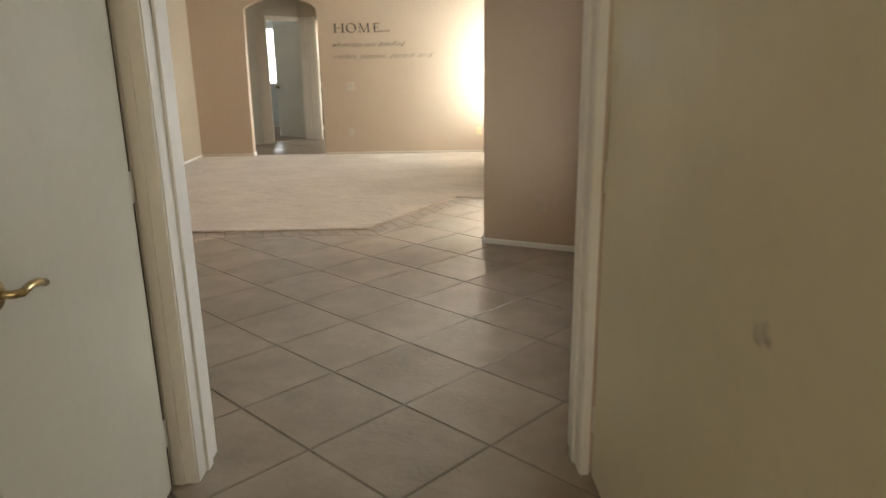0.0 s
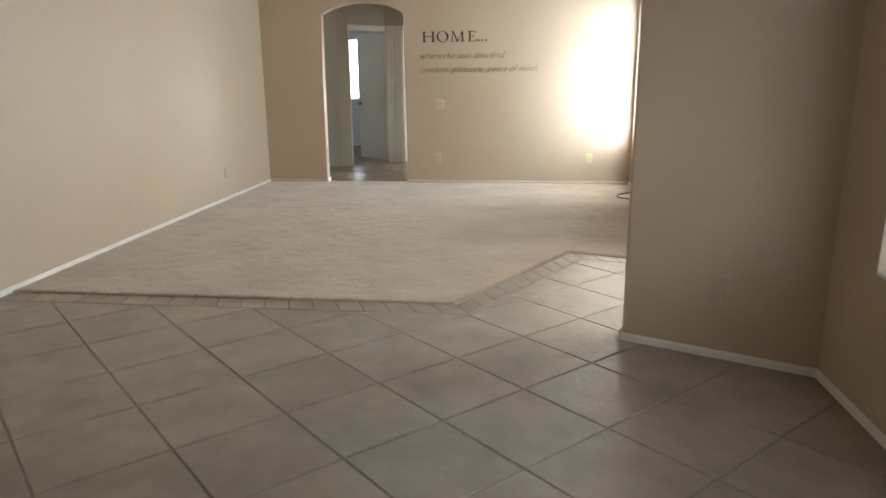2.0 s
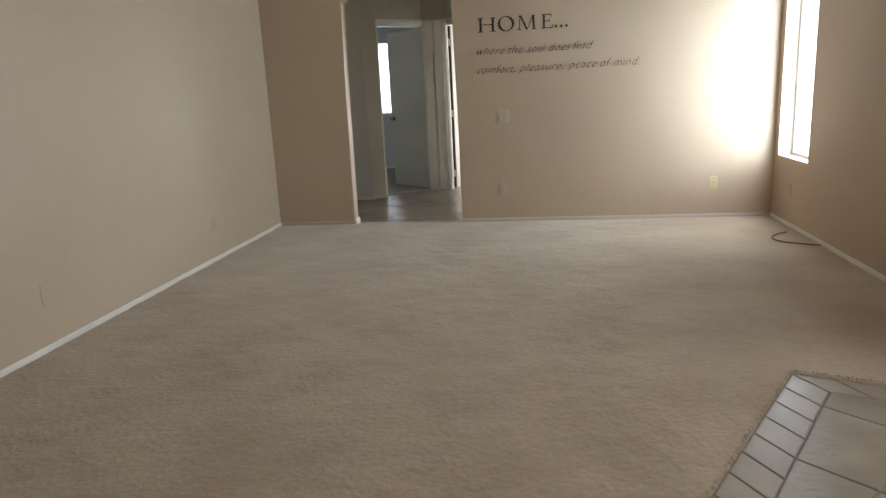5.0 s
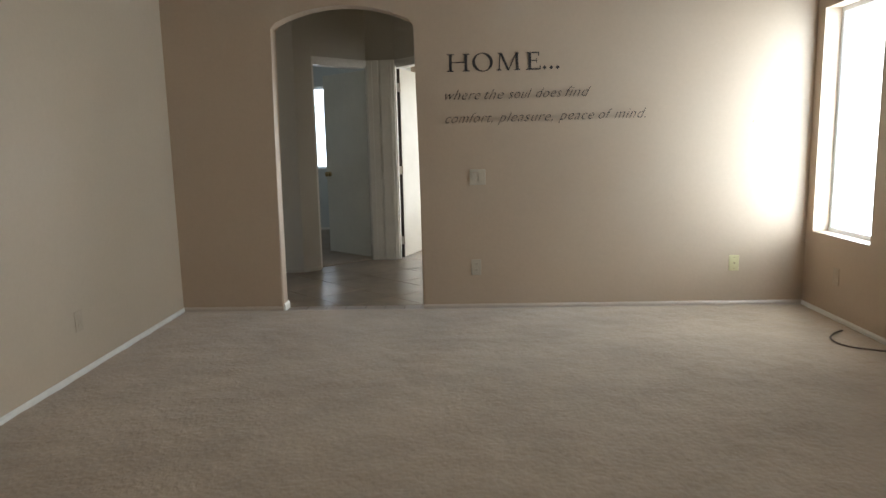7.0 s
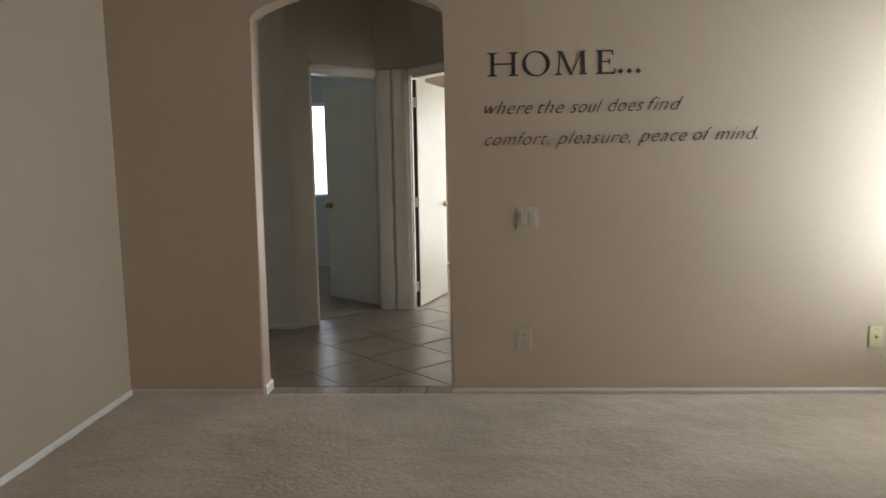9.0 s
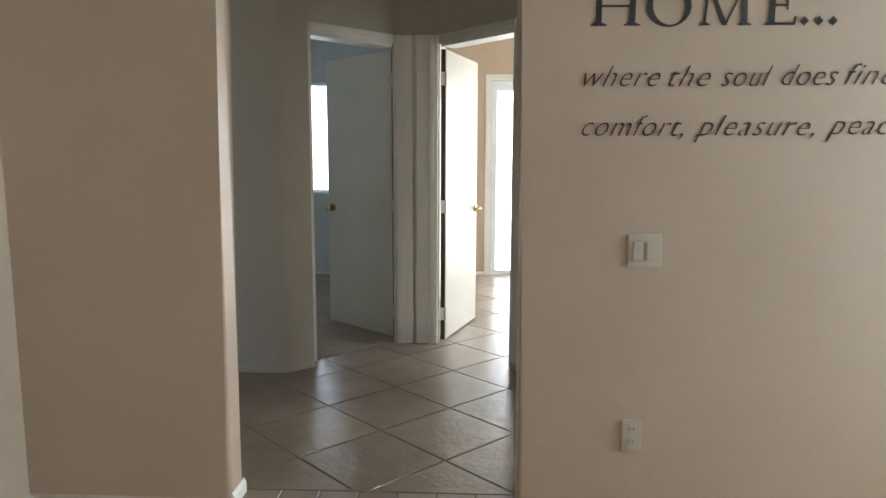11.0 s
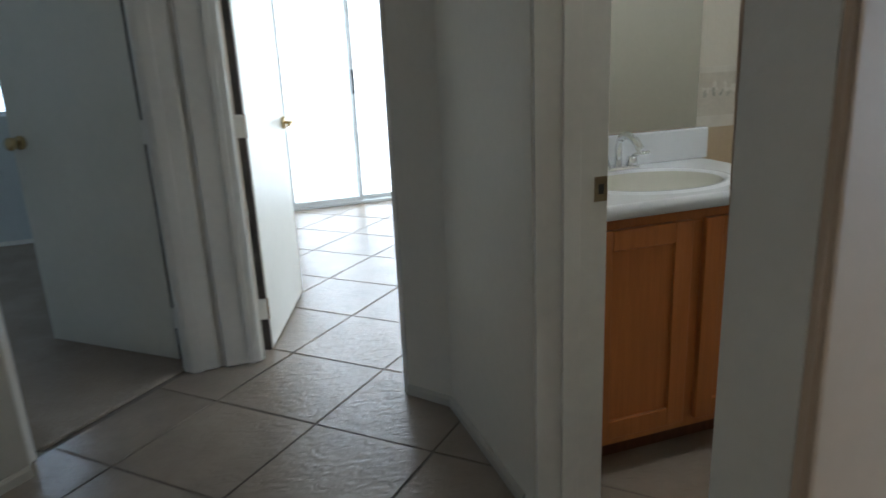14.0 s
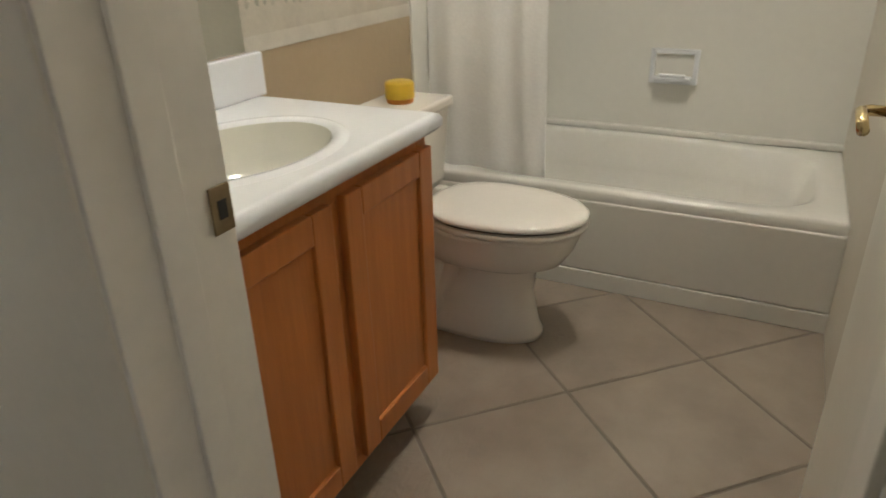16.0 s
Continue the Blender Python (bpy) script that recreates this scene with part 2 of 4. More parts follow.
def thing(name, label, category, at=(0, 0, 0), group="", kind=""):
    ob = new(name)
    ob.empty_display_size = 0.05
    ob.matrix_basis = pose(*at)
    return tagged(ob, label, category, group, kind)


def place(a, b=None, z=0.0):
    """Local frame at a with x towards b."""
    ang = math.atan2(b[1] - a[1], b[0] - a[0]) if b else 0.0
    return Matrix.Translation((a[0], a[1], z)) @ Matrix.Rotation(ang, 4, "Z")


def box(bm, x0, x1, y0, y1, z0, z1, m=None, bev=0.0, seg=2):
    g = bmesh.ops.create_cube(bm, size=1)
    vs = g["verts"]
    for v in vs:
        v.co = Vector((x0 + (v.co.x + 0.5) * (x1 - x0), y0 + (v.co.y + 0.5) * (y1 - y0), z0 + (v.co.z + 0.5) * (z1 - z0)))
    if bev:
        es = list({e for v in vs for e in v.link_edges})
        r = bmesh.ops.bevel(bm, geom=es, offset=bev, segments=seg, profile=0.5, affect="EDGES")
        vs = list({v for f in r["faces"] for v in f.verts} | {v for v in vs if v.is_valid})
    if m is not None:
        for v in vs:
            v.co = m @ v.co
    return bm


def nb():
    return bmesh.new()


def bx(*a, **k):
    return box(nb(), *a, **k)


def prism(pts, z0, z1, bm=None):
    bm = bm or nb()
    lo = [bm.verts.new((x, y, z0)) for x, y in pts]
    hi = [bm.verts.new((x, y, z1)) for x, y in pts]
    n = len(pts)
    bm.faces.new(hi)
    bm.faces.new(lo[::-1])
    for i in range(n):
        bm.faces.new((lo[i], lo[(i + 1) % n], hi[(i + 1) % n], hi[i]))
    return bm


def loft(rings, cap=(True, True), bm=None):
    """Skin over rings of points of equal number."""
    bm = bm or nb()
    vv = [[bm.verts.new(p) for p in r] for r in rings]
    n = len(vv[0])
    for a, b in zip(vv, vv[1:]):
        for i in range(n):
            bm.faces.new((a[i], a[(i + 1) % n], b[(i + 1) % n], b[i]))
    if cap[0]:
        bm.faces.new(vv[0][::-1])
    if cap[1]:
        bm.faces.new(vv[-1])
    return bm


def oval(cx, cy, rx, ry, z, n=32, p=2.0, back=None):
    """A ring; back shortens the half with greater y."""
    out = []
    for i in range(n):
        a = 2 * math.pi * i / n
        c, s = math.cos(a), math.sin(a)
        x = math.copysign(abs(c) ** (2 / p), c) * rx
        y = math.copysign(abs(s) ** (2 / p), s) * (back if back and s > 0 else ry)
        out.append((cx + x, cy + y, z))
    return out


def tube(points, r, n=10, bm=None):
    """A round bar along a line of points."""
    bm = bm or nb()
    pts = [Vector(p) for p in points]
    rings = []
    side = None
    for i, p in enumerate(pts):
        d = (pts[min(i + 1, len(pts) - 1)] - pts[max(i - 1, 0)]).normalized()
        side = (side - d * side.dot(d)).normalized() if side else d.orthogonal().normalized()
        up = d.cross(side)
        rings.append([p + (side * math.cos(2 * math.pi * k / n) + up * math.sin(2 * math.pi * k / n)) * r for k in range(n)])
    return loft(rings, bm=bm)


def cyl(a, b, r, n=16, bm=None):
    return tube([a, b], r, n, bm)


def wall(name, a, b, t, material, openings=(), h=2.74, z0=-0.02):
    """A wall from a to b whose thickness lies to the left of that way. openings: from, to, sill, head."""
    L = math.hypot(b[0] - a[0], b[1] - a[1])
    m = place(a, b)
    bm = nb()
    s = 0.0
    for o0, o1, zs, zh in sorted(openings):
        if o0 > s:
            box(bm, s, o0, 0, t, z0, h, m)
        if zs > 0.01:
            box(bm, o0, o1, 0, t, z0, zs, m)
        if zh < h:
            box(bm, o0, o1, 0, t, zh, h, m)
        s = o1
    if s < L:
        box(bm, s, L, 0, t, z0, h, m)
    return tagged(part(name, bm, material), kind="structure")


def baseboard(a, b, h=0.058, t=0.012, paint=None):
    """A skirting board on the right-hand side of the way from a to b."""
    L = math.hypot(b[0] - a[0], b[1] - a[1])
    bm = nb()
    prof = [(0, 0), (-t, 0), (-t, h * 0.72), (-t * 0.55, h * 0.9), (-t * 0.35, h), (0, h)]
    m = place(a, b)
    loft([[m @ Vector((s, y, z)) for y, z in prof] for s in (0, L)], bm=bm)
    return tagged(part("baseboard", bm, paint or TRIM), kind="structure")


def casing(name, a, b, head, w=0.062, t=0.017, legs=(True, True)):
    """Moulded trim round an opening from a to b, on the right-hand side of that way."""
    L = math.hypot(b[0] - a[0], b[1] - a[1])
    m = place(a, b)
    for on, x0, x1, xi in ((legs[0], -w, 0, 0), (legs[1], L, L + w, L)):
        if on:
            bm = nb()
            box(bm, x0, x1, -t * 0.62, 0, 0, head + w, m, 0.003)
            c = (x0 + x1) / 2
            box(bm, *((c - 0.004, x1 - 0.012) if xi == L else (x0 + 0.012, c + 0.004)), -t * 0.9, -t * 0.62, 0, head + w - 0.012, m, 0.005)
            box(bm, *((x1 - 0.012, x1) if xi == L else (x0, x0 + 0.012)), -t * 0.95, -t * 0.62, 0, head + w, m, 0.004)
            tagged(part(name, bm, TRIM), kind="structure")
    bm = nb()
    box(bm, 0, L, -t * 0.62, 0, head, head + w, m, 0.003)
    box(bm, 0, L, -t, -t * 0.62, head + 0.028, head + w - 0.012, m, 0.003)
    return tagged(part(name, bm, TRIM), kind="structure")


def jamb(name, a, b, t, head, th=0.018, sides=(True, True)):
    """The board lining of a doorway in a wall that lies left of the way from a to b, with its stop."""
    L = math.hypot(b[0] - a[0], b[1] - a[1])
    m = place(a, b)
    bm = nb()
    for on, x0, x1, s0, s1 in ((sides[0], 0.0, th, th, th + 0.01), (sides[1], L - th, L, L - th - 0.01, L - th)):
        if on:
            box(bm, x0, x1, -0.004, t + 0.004, 0, head, m, 0.002)
            box(bm, s0, s1, t * 0.35, t * 0.6, 0, head - th, m, 0.002)
            tagged(part(name, bm, TRIM), kind="structure")
            bm = nb()
    box(bm, th, L - th, -0.004, t + 0.004, head - th, head, m, 0.002)
    return tagged(part(name, bm, TRIM), kind="structure")


def lever(parent, m, side=1, style="lever"):
    """A door handle in the leaf's frame: x along the leaf, y out of its face."""
    for s in (-1, 1):
        y0 = 0.0 if s > 0 else -0.036
        knob = part("handle", cyl(m @ Vector((0, y0, 0)), m @ Vector((0, y0 + s * 0.014, 0)), 0.030, 20), BRASS, parent, "brass handle rose", True)
        if style == "lever":
            bm = tube([m @ Vector(p) for p in ((0, y0, 0), (0, y0 + s * 0.045, 0), (side * 0.012, y0 + s * 0.055, 0), (side * 0.04, y0 + s * 0.056, 0.006),
                                               (side * 0.07, y0 + s * 0.054, 0.003), (side * 0.10, y0 + s * 0.050, -0.008))], 0.0085, 10)
        else:
            bm = loft([[m @ Vector((r * math.cos(k * math.pi / 8), y0 + s * d, r * math.sin(k * math.pi / 8))) for k in range(16)]
                       for d, r in ((0.01, 0.012), (0.03, 0.011), (0.036, 0.022), (0.048, 0.029), (0.060, 0.027), (0.066, 0.015))])
        part("grip", bm, BRASS, knob, "brass grip", True)


def door(name, label, hinge, tip, head, handle_z, face=1, style="knob", width=None, back=0.065, group="inner doors"):
    """A flush leaf from its hinge towards tip; face says to which side its thickness lies."""
    w = width or math.hypot(tip[0] - hinge[0], tip[1] - hinge[1])
    d = thing(name, label, "door", (hinge[0], hinge[1], 0), group)
    m = place(hinge, tip)
    t = 0.036
    y0, y1 = (0, t) if face > 0 else (-t, 0)
    leaf = part("leaf", bx(0.0, w, y0, y1, 0.012, head - 0.022, m, 0.0025), DOOR_SHADE if name == "door_1" else DOOR_START if name == "door_2" else DOOR, d)
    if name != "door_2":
        # strip in shade colour stands in for the dark gap at the hinges
        part("hinge_gap_strip", bx(-0.016, -0.001, y0 + 0.004, y1 - 0.004, 0.012, head - 0.024, m), HINGE_GAP_SHADE, d, "dark hinge-side strip painted as gap shade")
    for z in (0.20, 0.97, head - 0.22):
        h = part("hinge", bx(-0.022, 0.003, y0 + 0.001, y1 - 0.001, z - 0.045, z + 0.045, m, 0.002), TRIM, d, "painted-over butt hinge")
        part("pin", cyl(m @ Vector((-0.012, y1 if face > 0 else y0, z - 0.047)), m @ Vector((-0.012, y1 if face > 0 else y0, z + 0.047)), 0.006, 10), DARK_BRASS, h)
    if style:
        lever(d, m @ pose(w - back, 0.036 if face > 0 else 0.0, handle_z), -1, style)
    return d


# ---- the shell ----
H = 2.74
Y_BACK, Y_HALL = 11.778, 11.912
X_L, X_R = -3.19, 1.465
X_NOOK = 1.43
DOOR_Y0, DOOR_Y1 = 3.435, 3.61
HEAD = 2.07

LEFT_A, LEFT_B = (-3.06, DOOR_Y1), (-3.20, Y_BACK)
wall("wall_left", LEFT_A, LEFT_B, 0.25, WALL_LEFT_TINT)
wall("wall_right_living", (X_R, Y_BACK), (X_R, 7.87), 0.14, WALL, [(Y_BACK - 11.68, Y_BACK - 10.975, 0.565, 2.10)])
wall("wall_right_nook", (X_NOOK, 6.03), (X_NOOK, DOOR_Y0), 0.14, WALL, [(6.03 - 5.665, 6.03 - 4.20, 0.575, 2.10)])
wall("wall_entry", (1.84, 7.87), (1.84, 6.02), 0.14, WALL, [(0.22, 1.42, 0.1, 2.1)])
wall("wall_entry_return_far", (1.84 + 0.14, 7.87), (X_R + 0.14, 7.87), 0.12, WALL)
wall("wall_doors_left", (X_L - 0.12, DOOR_Y0), (-0.515, DOOR_Y0), DOOR_Y1 - DOOR_Y0, WALL)
wall("wall_doors_right", (0.742, DOOR_Y0), (2.32, DOOR_Y0), DOOR_Y1 - DOOR_Y0, WALL)
wall("wall_doors_head", (-0.515, DOOR_Y0), (0.742, DOOR_Y0), DOOR_Y1 - DOOR_Y0, WALL, z0=HEAD)
wall("wall_start_left", (-1.8, -0.2), (-1.8, DOOR_Y0), 0.12, WALL_HALL)
wall("wall_start_right", (2.2, DOOR_Y0), (2.2, -0.2), 0.12, WALL_HALL)
wall("wall_start_back", (2.32, -0.2), (-1.92, -0.2), 0.12, WALL_HALL, [(1.35, 2.9, 0.9, 2.0)])

# slanting stub wall beside the entry, with rounded end
stub_a, stub_b = Vector((0.632, 6.418)), Vector((1.43, 6.032))
stub_n = Vector((-(stub_b - stub_a).y, (stub_b - stub_a).x)).normalized() * 0.125
stub_e = Vector((1.98, 6.032 + (1.98 - 1.43) * (stub_b - stub_a).y / (stub_b - stub_a).x))
bm = prism([tuple(stub_a), tuple(stub_e), tuple(stub_e + stub_n), tuple(stub_a + stub_n)], -0.02, H)
es = [e for e in bm.edges if abs(e.verts[0].co.z - e.verts[1].co.z) > 1 and min((e.verts[0].co.xy - p).length for p in (stub_a, stub_a + stub_n)) < 0.01]
bmesh.ops.bevel(bm, geom=es, offset=0.018, segments=4, profile=0.5, affect="EDGES")
tagged(part("wall_stub", bm, WALL), kind="structure")

# arched wall: rounded corners round the opening
BATH_S = 12.05
AX0, AX1, SPRING, APEX = -2.420, -1.350, 2.10, 2.235
n_arc = 20
rise, half = APEX - SPRING, (AX1 - AX0) / 2
R = (half * half + rise * rise) / (2 * rise)
arc = []
for k in range(n_arc + 1):
    x = AX0 + (AX1 - AX0) * k / n_arc
    arc.append((x, APEX - R + math.sqrt(max(0, R * R - (x - AX0 - half) ** 2))))
outline = [(X_L - 0.12, -0.02), (AX0, -0.02), *arc, (AX1, -0.02), (X_R + 0.14, -0.02), (X_R + 0.14, H), (X_L - 0.12, H)]
bm = nb()
f0 = [bm.verts.new((x, Y_BACK, z)) for x, z in outline]
f1 = [bm.verts.new((x, Y_HALL, z)) for x, z in outline]
bm.faces.new(f0)
bm.faces.new(f1[::-1])
for i in range(len(outline)):
    j = (i + 1) % len(outline)
    bm.faces.new((f0[i], f1[i], f1[j], f0[j]))
inside = {v for k in range(1, n_arc + 4) for v in (f0[k], f1[k])}
es = [e for e in bm.edges if e.verts[0] in inside and e.verts[1] in inside and abs(e.verts[0].co.y - e.verts[1].co.y) < 0.01]
bmesh.ops.bevel(bm, geom=es, offset=0.020, segments=4, profile=0.5, affect="EDGES")
tagged(part("wall_arch", bm, WALL), kind="structure")

# hall beyond the arch
DL0, DL1 = (-2.535, 13.635), (-2.065, 14.125)
DR0, DR1 = (-1.752, 14.125), (-1.272, 13.585)
wall("wall_hall_left", (-4.6, 13.41), (-2.655, 13.41), 0.12, WALL_HALL)
tagged(part("wall_hall_chamfer", prism([(-2.655, 13.41), (-2.515, 13.545), (-2.535, 13.635), (-2.62, 13.715), (-2.655, 13.715)], -0.02, H), WALL_HALL), kind="structure")
tagged(part("wall_hall_post", prism([(-2.065, 14.125), (-1.752, 14.125), (-1.67, 14.22), (-1.86, 14.42), (-1.98, 14.42), (-2.15, 14.22)], HEAD + 0.06, H), WALL_HALL), kind="structure")
tagged(part("wall_hall_post_trim", prism([(-2.065, 14.125), (-1.752, 14.125), (-1.752, 14.17), (-1.86, 14.42), (-1.98, 14.42), (-2.080, 14.16)], -0.02, HEAD + 0.06), TRIM), kind="structure")
for nm, p, q in (("wall_over_bedroom_door", DL0, DL1), ("wall_over_patio_room_door", DR0, DR1)):
    wall(nm, p, q, 0.12, WALL_HALL, z0=HEAD)
tagged(part("wall_hall_right", prism([(-1.155, 12.765), (-0.972, 12.765), (-0.972, 13.36), (-0.972, 13.72), (-1.18, 13.72), (-1.272, 13.585), (-1.155, 13.43)], -0.02, H), WALL_HALL_LIT), kind="structure")
tagged(part("wall_bath_pier", bx(-1.155, -0.972, Y_HALL, BATH_S - 0.018, -0.02, HEAD), TRIM), kind="structure")
wall("wall_over_bath_door", (-1.155, 12.765), (-1.155, Y_HALL), 0.183, WALL_HALL, z0=HEAD)
wall("wall_hall_end", (-4.6, 13.53), (-4.6, Y_HALL), -0.12, WALL_HALL)
wall("wall_between_rooms", (-1.92, 17.0), (-1.92, 14.42), 0.10, WALL_BED)
wall("wall_bedroom_far", (-5.4, 16.9), (-1.92, 16.9), 0.14, WALL_BED, [(1.25, 2.85, 0.92, 2.12)])
wall("wall_bedroom_left", (-5.4, 13.53), (-5.4, 17.04), 0.12, WALL_BED)
wall("wall_patio", (-1.82, 17.0), (2.2, 17.0), 0.14, WALL, [(0.50, 2.92, 0.0, 2.14)])
wall("wall_patio_right", (2.2, 17.14), (2.2, 13.48), 0.12, WALL)

# bathroom
BX1, BY1 = 1.385, 13.36
wall("wall_bath_vanity", (-0.972, BY1), (2.2, BY1), 0.12, WALL_BATH)
wall("wall_bath_tub", (BX1, BY1), (BX1, Y_HALL), 0.12, SURROUND)
tagged(part("bath_paint_lower", bx(-0.97, 0.60, BY1 - 0.004, BY1 - 0.001, 0, 0.925), WALL_BATH_LOW), kind="structure")
tagged(part("bath_paint_south", bx(-0.95, BX1, Y_HALL + 0.001, Y_HALL + 0.004, 0, 2.6), WALL_BATH), kind="structure")
tagged(part("tub_surround", bx(0.60, BX1, BY1 - 0.012, BY1 - 0.002, 0.36, 2.0, bev=0.003), SURROUND), kind="structure")

for nm, x0, x1, y0, y1 in (("ceiling", -5.6, 2.4, -0.4, 17.2),):
    tagged(part(nm, bx(x0, x1, y0, y1, H, H + 0.1), CEIL), kind="structure")

# ---- floors ----
tagged(part("floor", bx(-5.5, 2.3, -0.3, 17.14, -0.12, -0.004), GROUT), kind="structure")


def clip(poly, planes):
    """Cut a polygon by half-planes a*x + b*y <= c."""
    for a, b, c in planes:
        out = []
        for i, p in enumerate(poly):
            q = poly[(i + 1) % len(poly)]
            dp, dq = a * p[0] + b * p[1] - c, a * q[0] + b * q[1] - c
            if dp <= 0:
                out.append(p)
            if dp * dq < 0:
                k = dp / (dp - dq)
                out.append((p[0] + (q[0] - p[0]) * k, p[1] + (q[1] - p[1]) * k))
        poly = out
        if len(poly) < 3:
            return []
    return poly


def area(poly):
    return abs(sum(p[0] * q[1] - q[0] * p[1] for p, q in zip(poly, poly[1:] + poly[:1]))) / 2


def line_through(p, q):
    """Half-plane to the right of the way from p to q."""
    a, b = -(q[1] - p[1]), q[0] - p[0]
    return (a, b, a * p[0] + b * p[1])


def rect(x0, x1, y0, y1):
    return [(-1, 0, -x0), (1, 0, x1), (0, -1, -y0), (0, 1, y1)]


def tile_mesh(poly, cx, cy):
    """One tile with eased edges, in its own frame."""
    bm = nb()
    n = len(poly)
    pts = [Vector((x - cx, y - cy)) for x, y in poly]
    mid = sum(pts, Vector((0, 0))) / n
    inner = [p + (mid - p).normalized() * min(0.004, (mid - p).length * 0.3) for p in pts]
    loft([[(p.x, p.y, -0.006) for p in pts], [(p.x, p.y, -0.0025) for p in pts], [(p.x, p.y, 0.0) for p in inner]], (False, True), bm)
    return bm


def tiles(floor, origin, dx, dy, regions, gap=0.0035, material=TILE, span=14):
    shared = None
    for i in range(-span, span + 1):
        for j in range(-span, span + 1):
            if (i + j) % 2 == 0:
                continue
            cx, cy = origin[0] + i * dx, origin[1] + j * dy
            g = gap * 1.414
            sq = [(cx, cy - dy + g), (cx + dx - g, cy), (cx, cy + dy - g), (cx - dx + g, cy)]
            cut = [c for c in (clip(sq, r) for r in regions) if c and area(c) > 0.0006]
            if not cut:
                continue
            if len(cut) == 1 and abs(area(cut[0]) - area(sq)) < 1e-6:
                if not shared:
                    shared = part("tile", tile_mesh(sq, cx, cy), material, floor)
                    ob = shared
                else:
                    ob = new("tile", shared.data)
                    ob.parent = floor
                ob.matrix_parent_inverse = floor.matrix_basis.inverted()
                ob.matrix_basis = pose(cx, cy, 0)
                continue
            bm = nb()
            for c in cut:
                if len(cut) > 1:
                    prism([(x - cx, y - cy) for x, y in c], -0.006, 0.0, bm)
                else:
                    bm.free()
                    bm = tile_mesh(c, cx, cy)
            ob = part("tile", bm, material, floor)
            ob.matrix_basis = pose(cx, cy, 0)


CB, CC = (-0.262, 6.893), (0.492, 8.215)
CD = (1.84, 8.215 - (1.84 - 0.492) * 0.36)
SB, SC = (-0.168, 6.728), (0.575, 8.035)
SD = (1.84, 8.035 - (1.84 - 0.575) * 0.36)
foyer = tagged(part("floor_foyer", bx(X_L, 1.84, DOOR_Y1, 8.3, -0.0058, -0.0035), GROUT), kind="structure")
tiles(foyer, (0.138, 5.785), 0.317, 0.3105,
      [rect(X_L, 1.98, -0.2, SB[1] - 0.004), [(0, -1, -(SB[1] - 0.004)), line_through(SB, SC), line_through(SC, SD), (1, 0, 1.84)]], span=22)
hall_floor = tagged(part("floor_hall", bx(-4.6, 2.2, Y_BACK + 0.155, 17.0, -0.0058, -0.0035), GROUT), kind="structure")
tiles(hall_floor, (-1.634, 12.862), 0.3235, 0.318,
      [rect(-4.6, -1.03, Y_BACK + 0.16, 13.41), [(0, -1, -13.41), line_through(DL0, DL1), (1, 0, 2.2), (0, 1, 14.13)],
       [(0, -1, -14.13), (-1, 0, 1.92), (1, 0, 2.2), (0, 1, 17.0)]], span=15)
bath_floor = tagged(part("floor_bath", bx(-1.03, BX1, Y_HALL, BY1, -0.0057, -0.0034), GROUT), kind="structure")
tiles(bath_floor, (-0.012, 12.563), 0.318, 0.322, [rect(-1.03, 0.62, Y_HALL + 0.002, BY1)], span=6)

# border of small tiles along the carpet
strip = tagged(part("floor_border", bx(-0.02, 0.02, 9.0, 9.02, -0.0056, -0.005), GROUT), kind="structure")


def border(p, q, p2, q2, n, skew=0.0):
    for i in range(n):
        a, b = i / n, (i + 1) / n

        def at(u, v):
            lo = Vector(p).lerp(Vector(q), u)
            hi = Vector(p2).lerp(Vector(q2), u)
            return tuple(lo.lerp(hi, v))
        e = 0.003 / max(0.01, (Vector(q) - Vector(p)).length)
        c = [at(a + e, 0.03), at(b - e, 0.03), at(b - e, 0.98), at(a + e, 0.98)]
        cx, cy = sum(x for x, _ in c) / 4, sum(y for _, y in c) / 4
        ob = part("border_tile", tile_mesh(c, cx, cy), TILE_SMALL, strip)
        ob.matrix_basis = pose(cx, cy, 0)


border((X_L, SB[1]), SB, (X_L, CB[1]), CB, 20)
border(SB, SC, CB, CC, 10)
border(SC, SD, CC, CD, 9)
border((AX0 + 0.0, Y_BACK + 0.004), (AX1, Y_BACK + 0.004), (AX0 + 0.0, Y_BACK + 0.156), (AX1, Y_BACK + 0.156), 7)


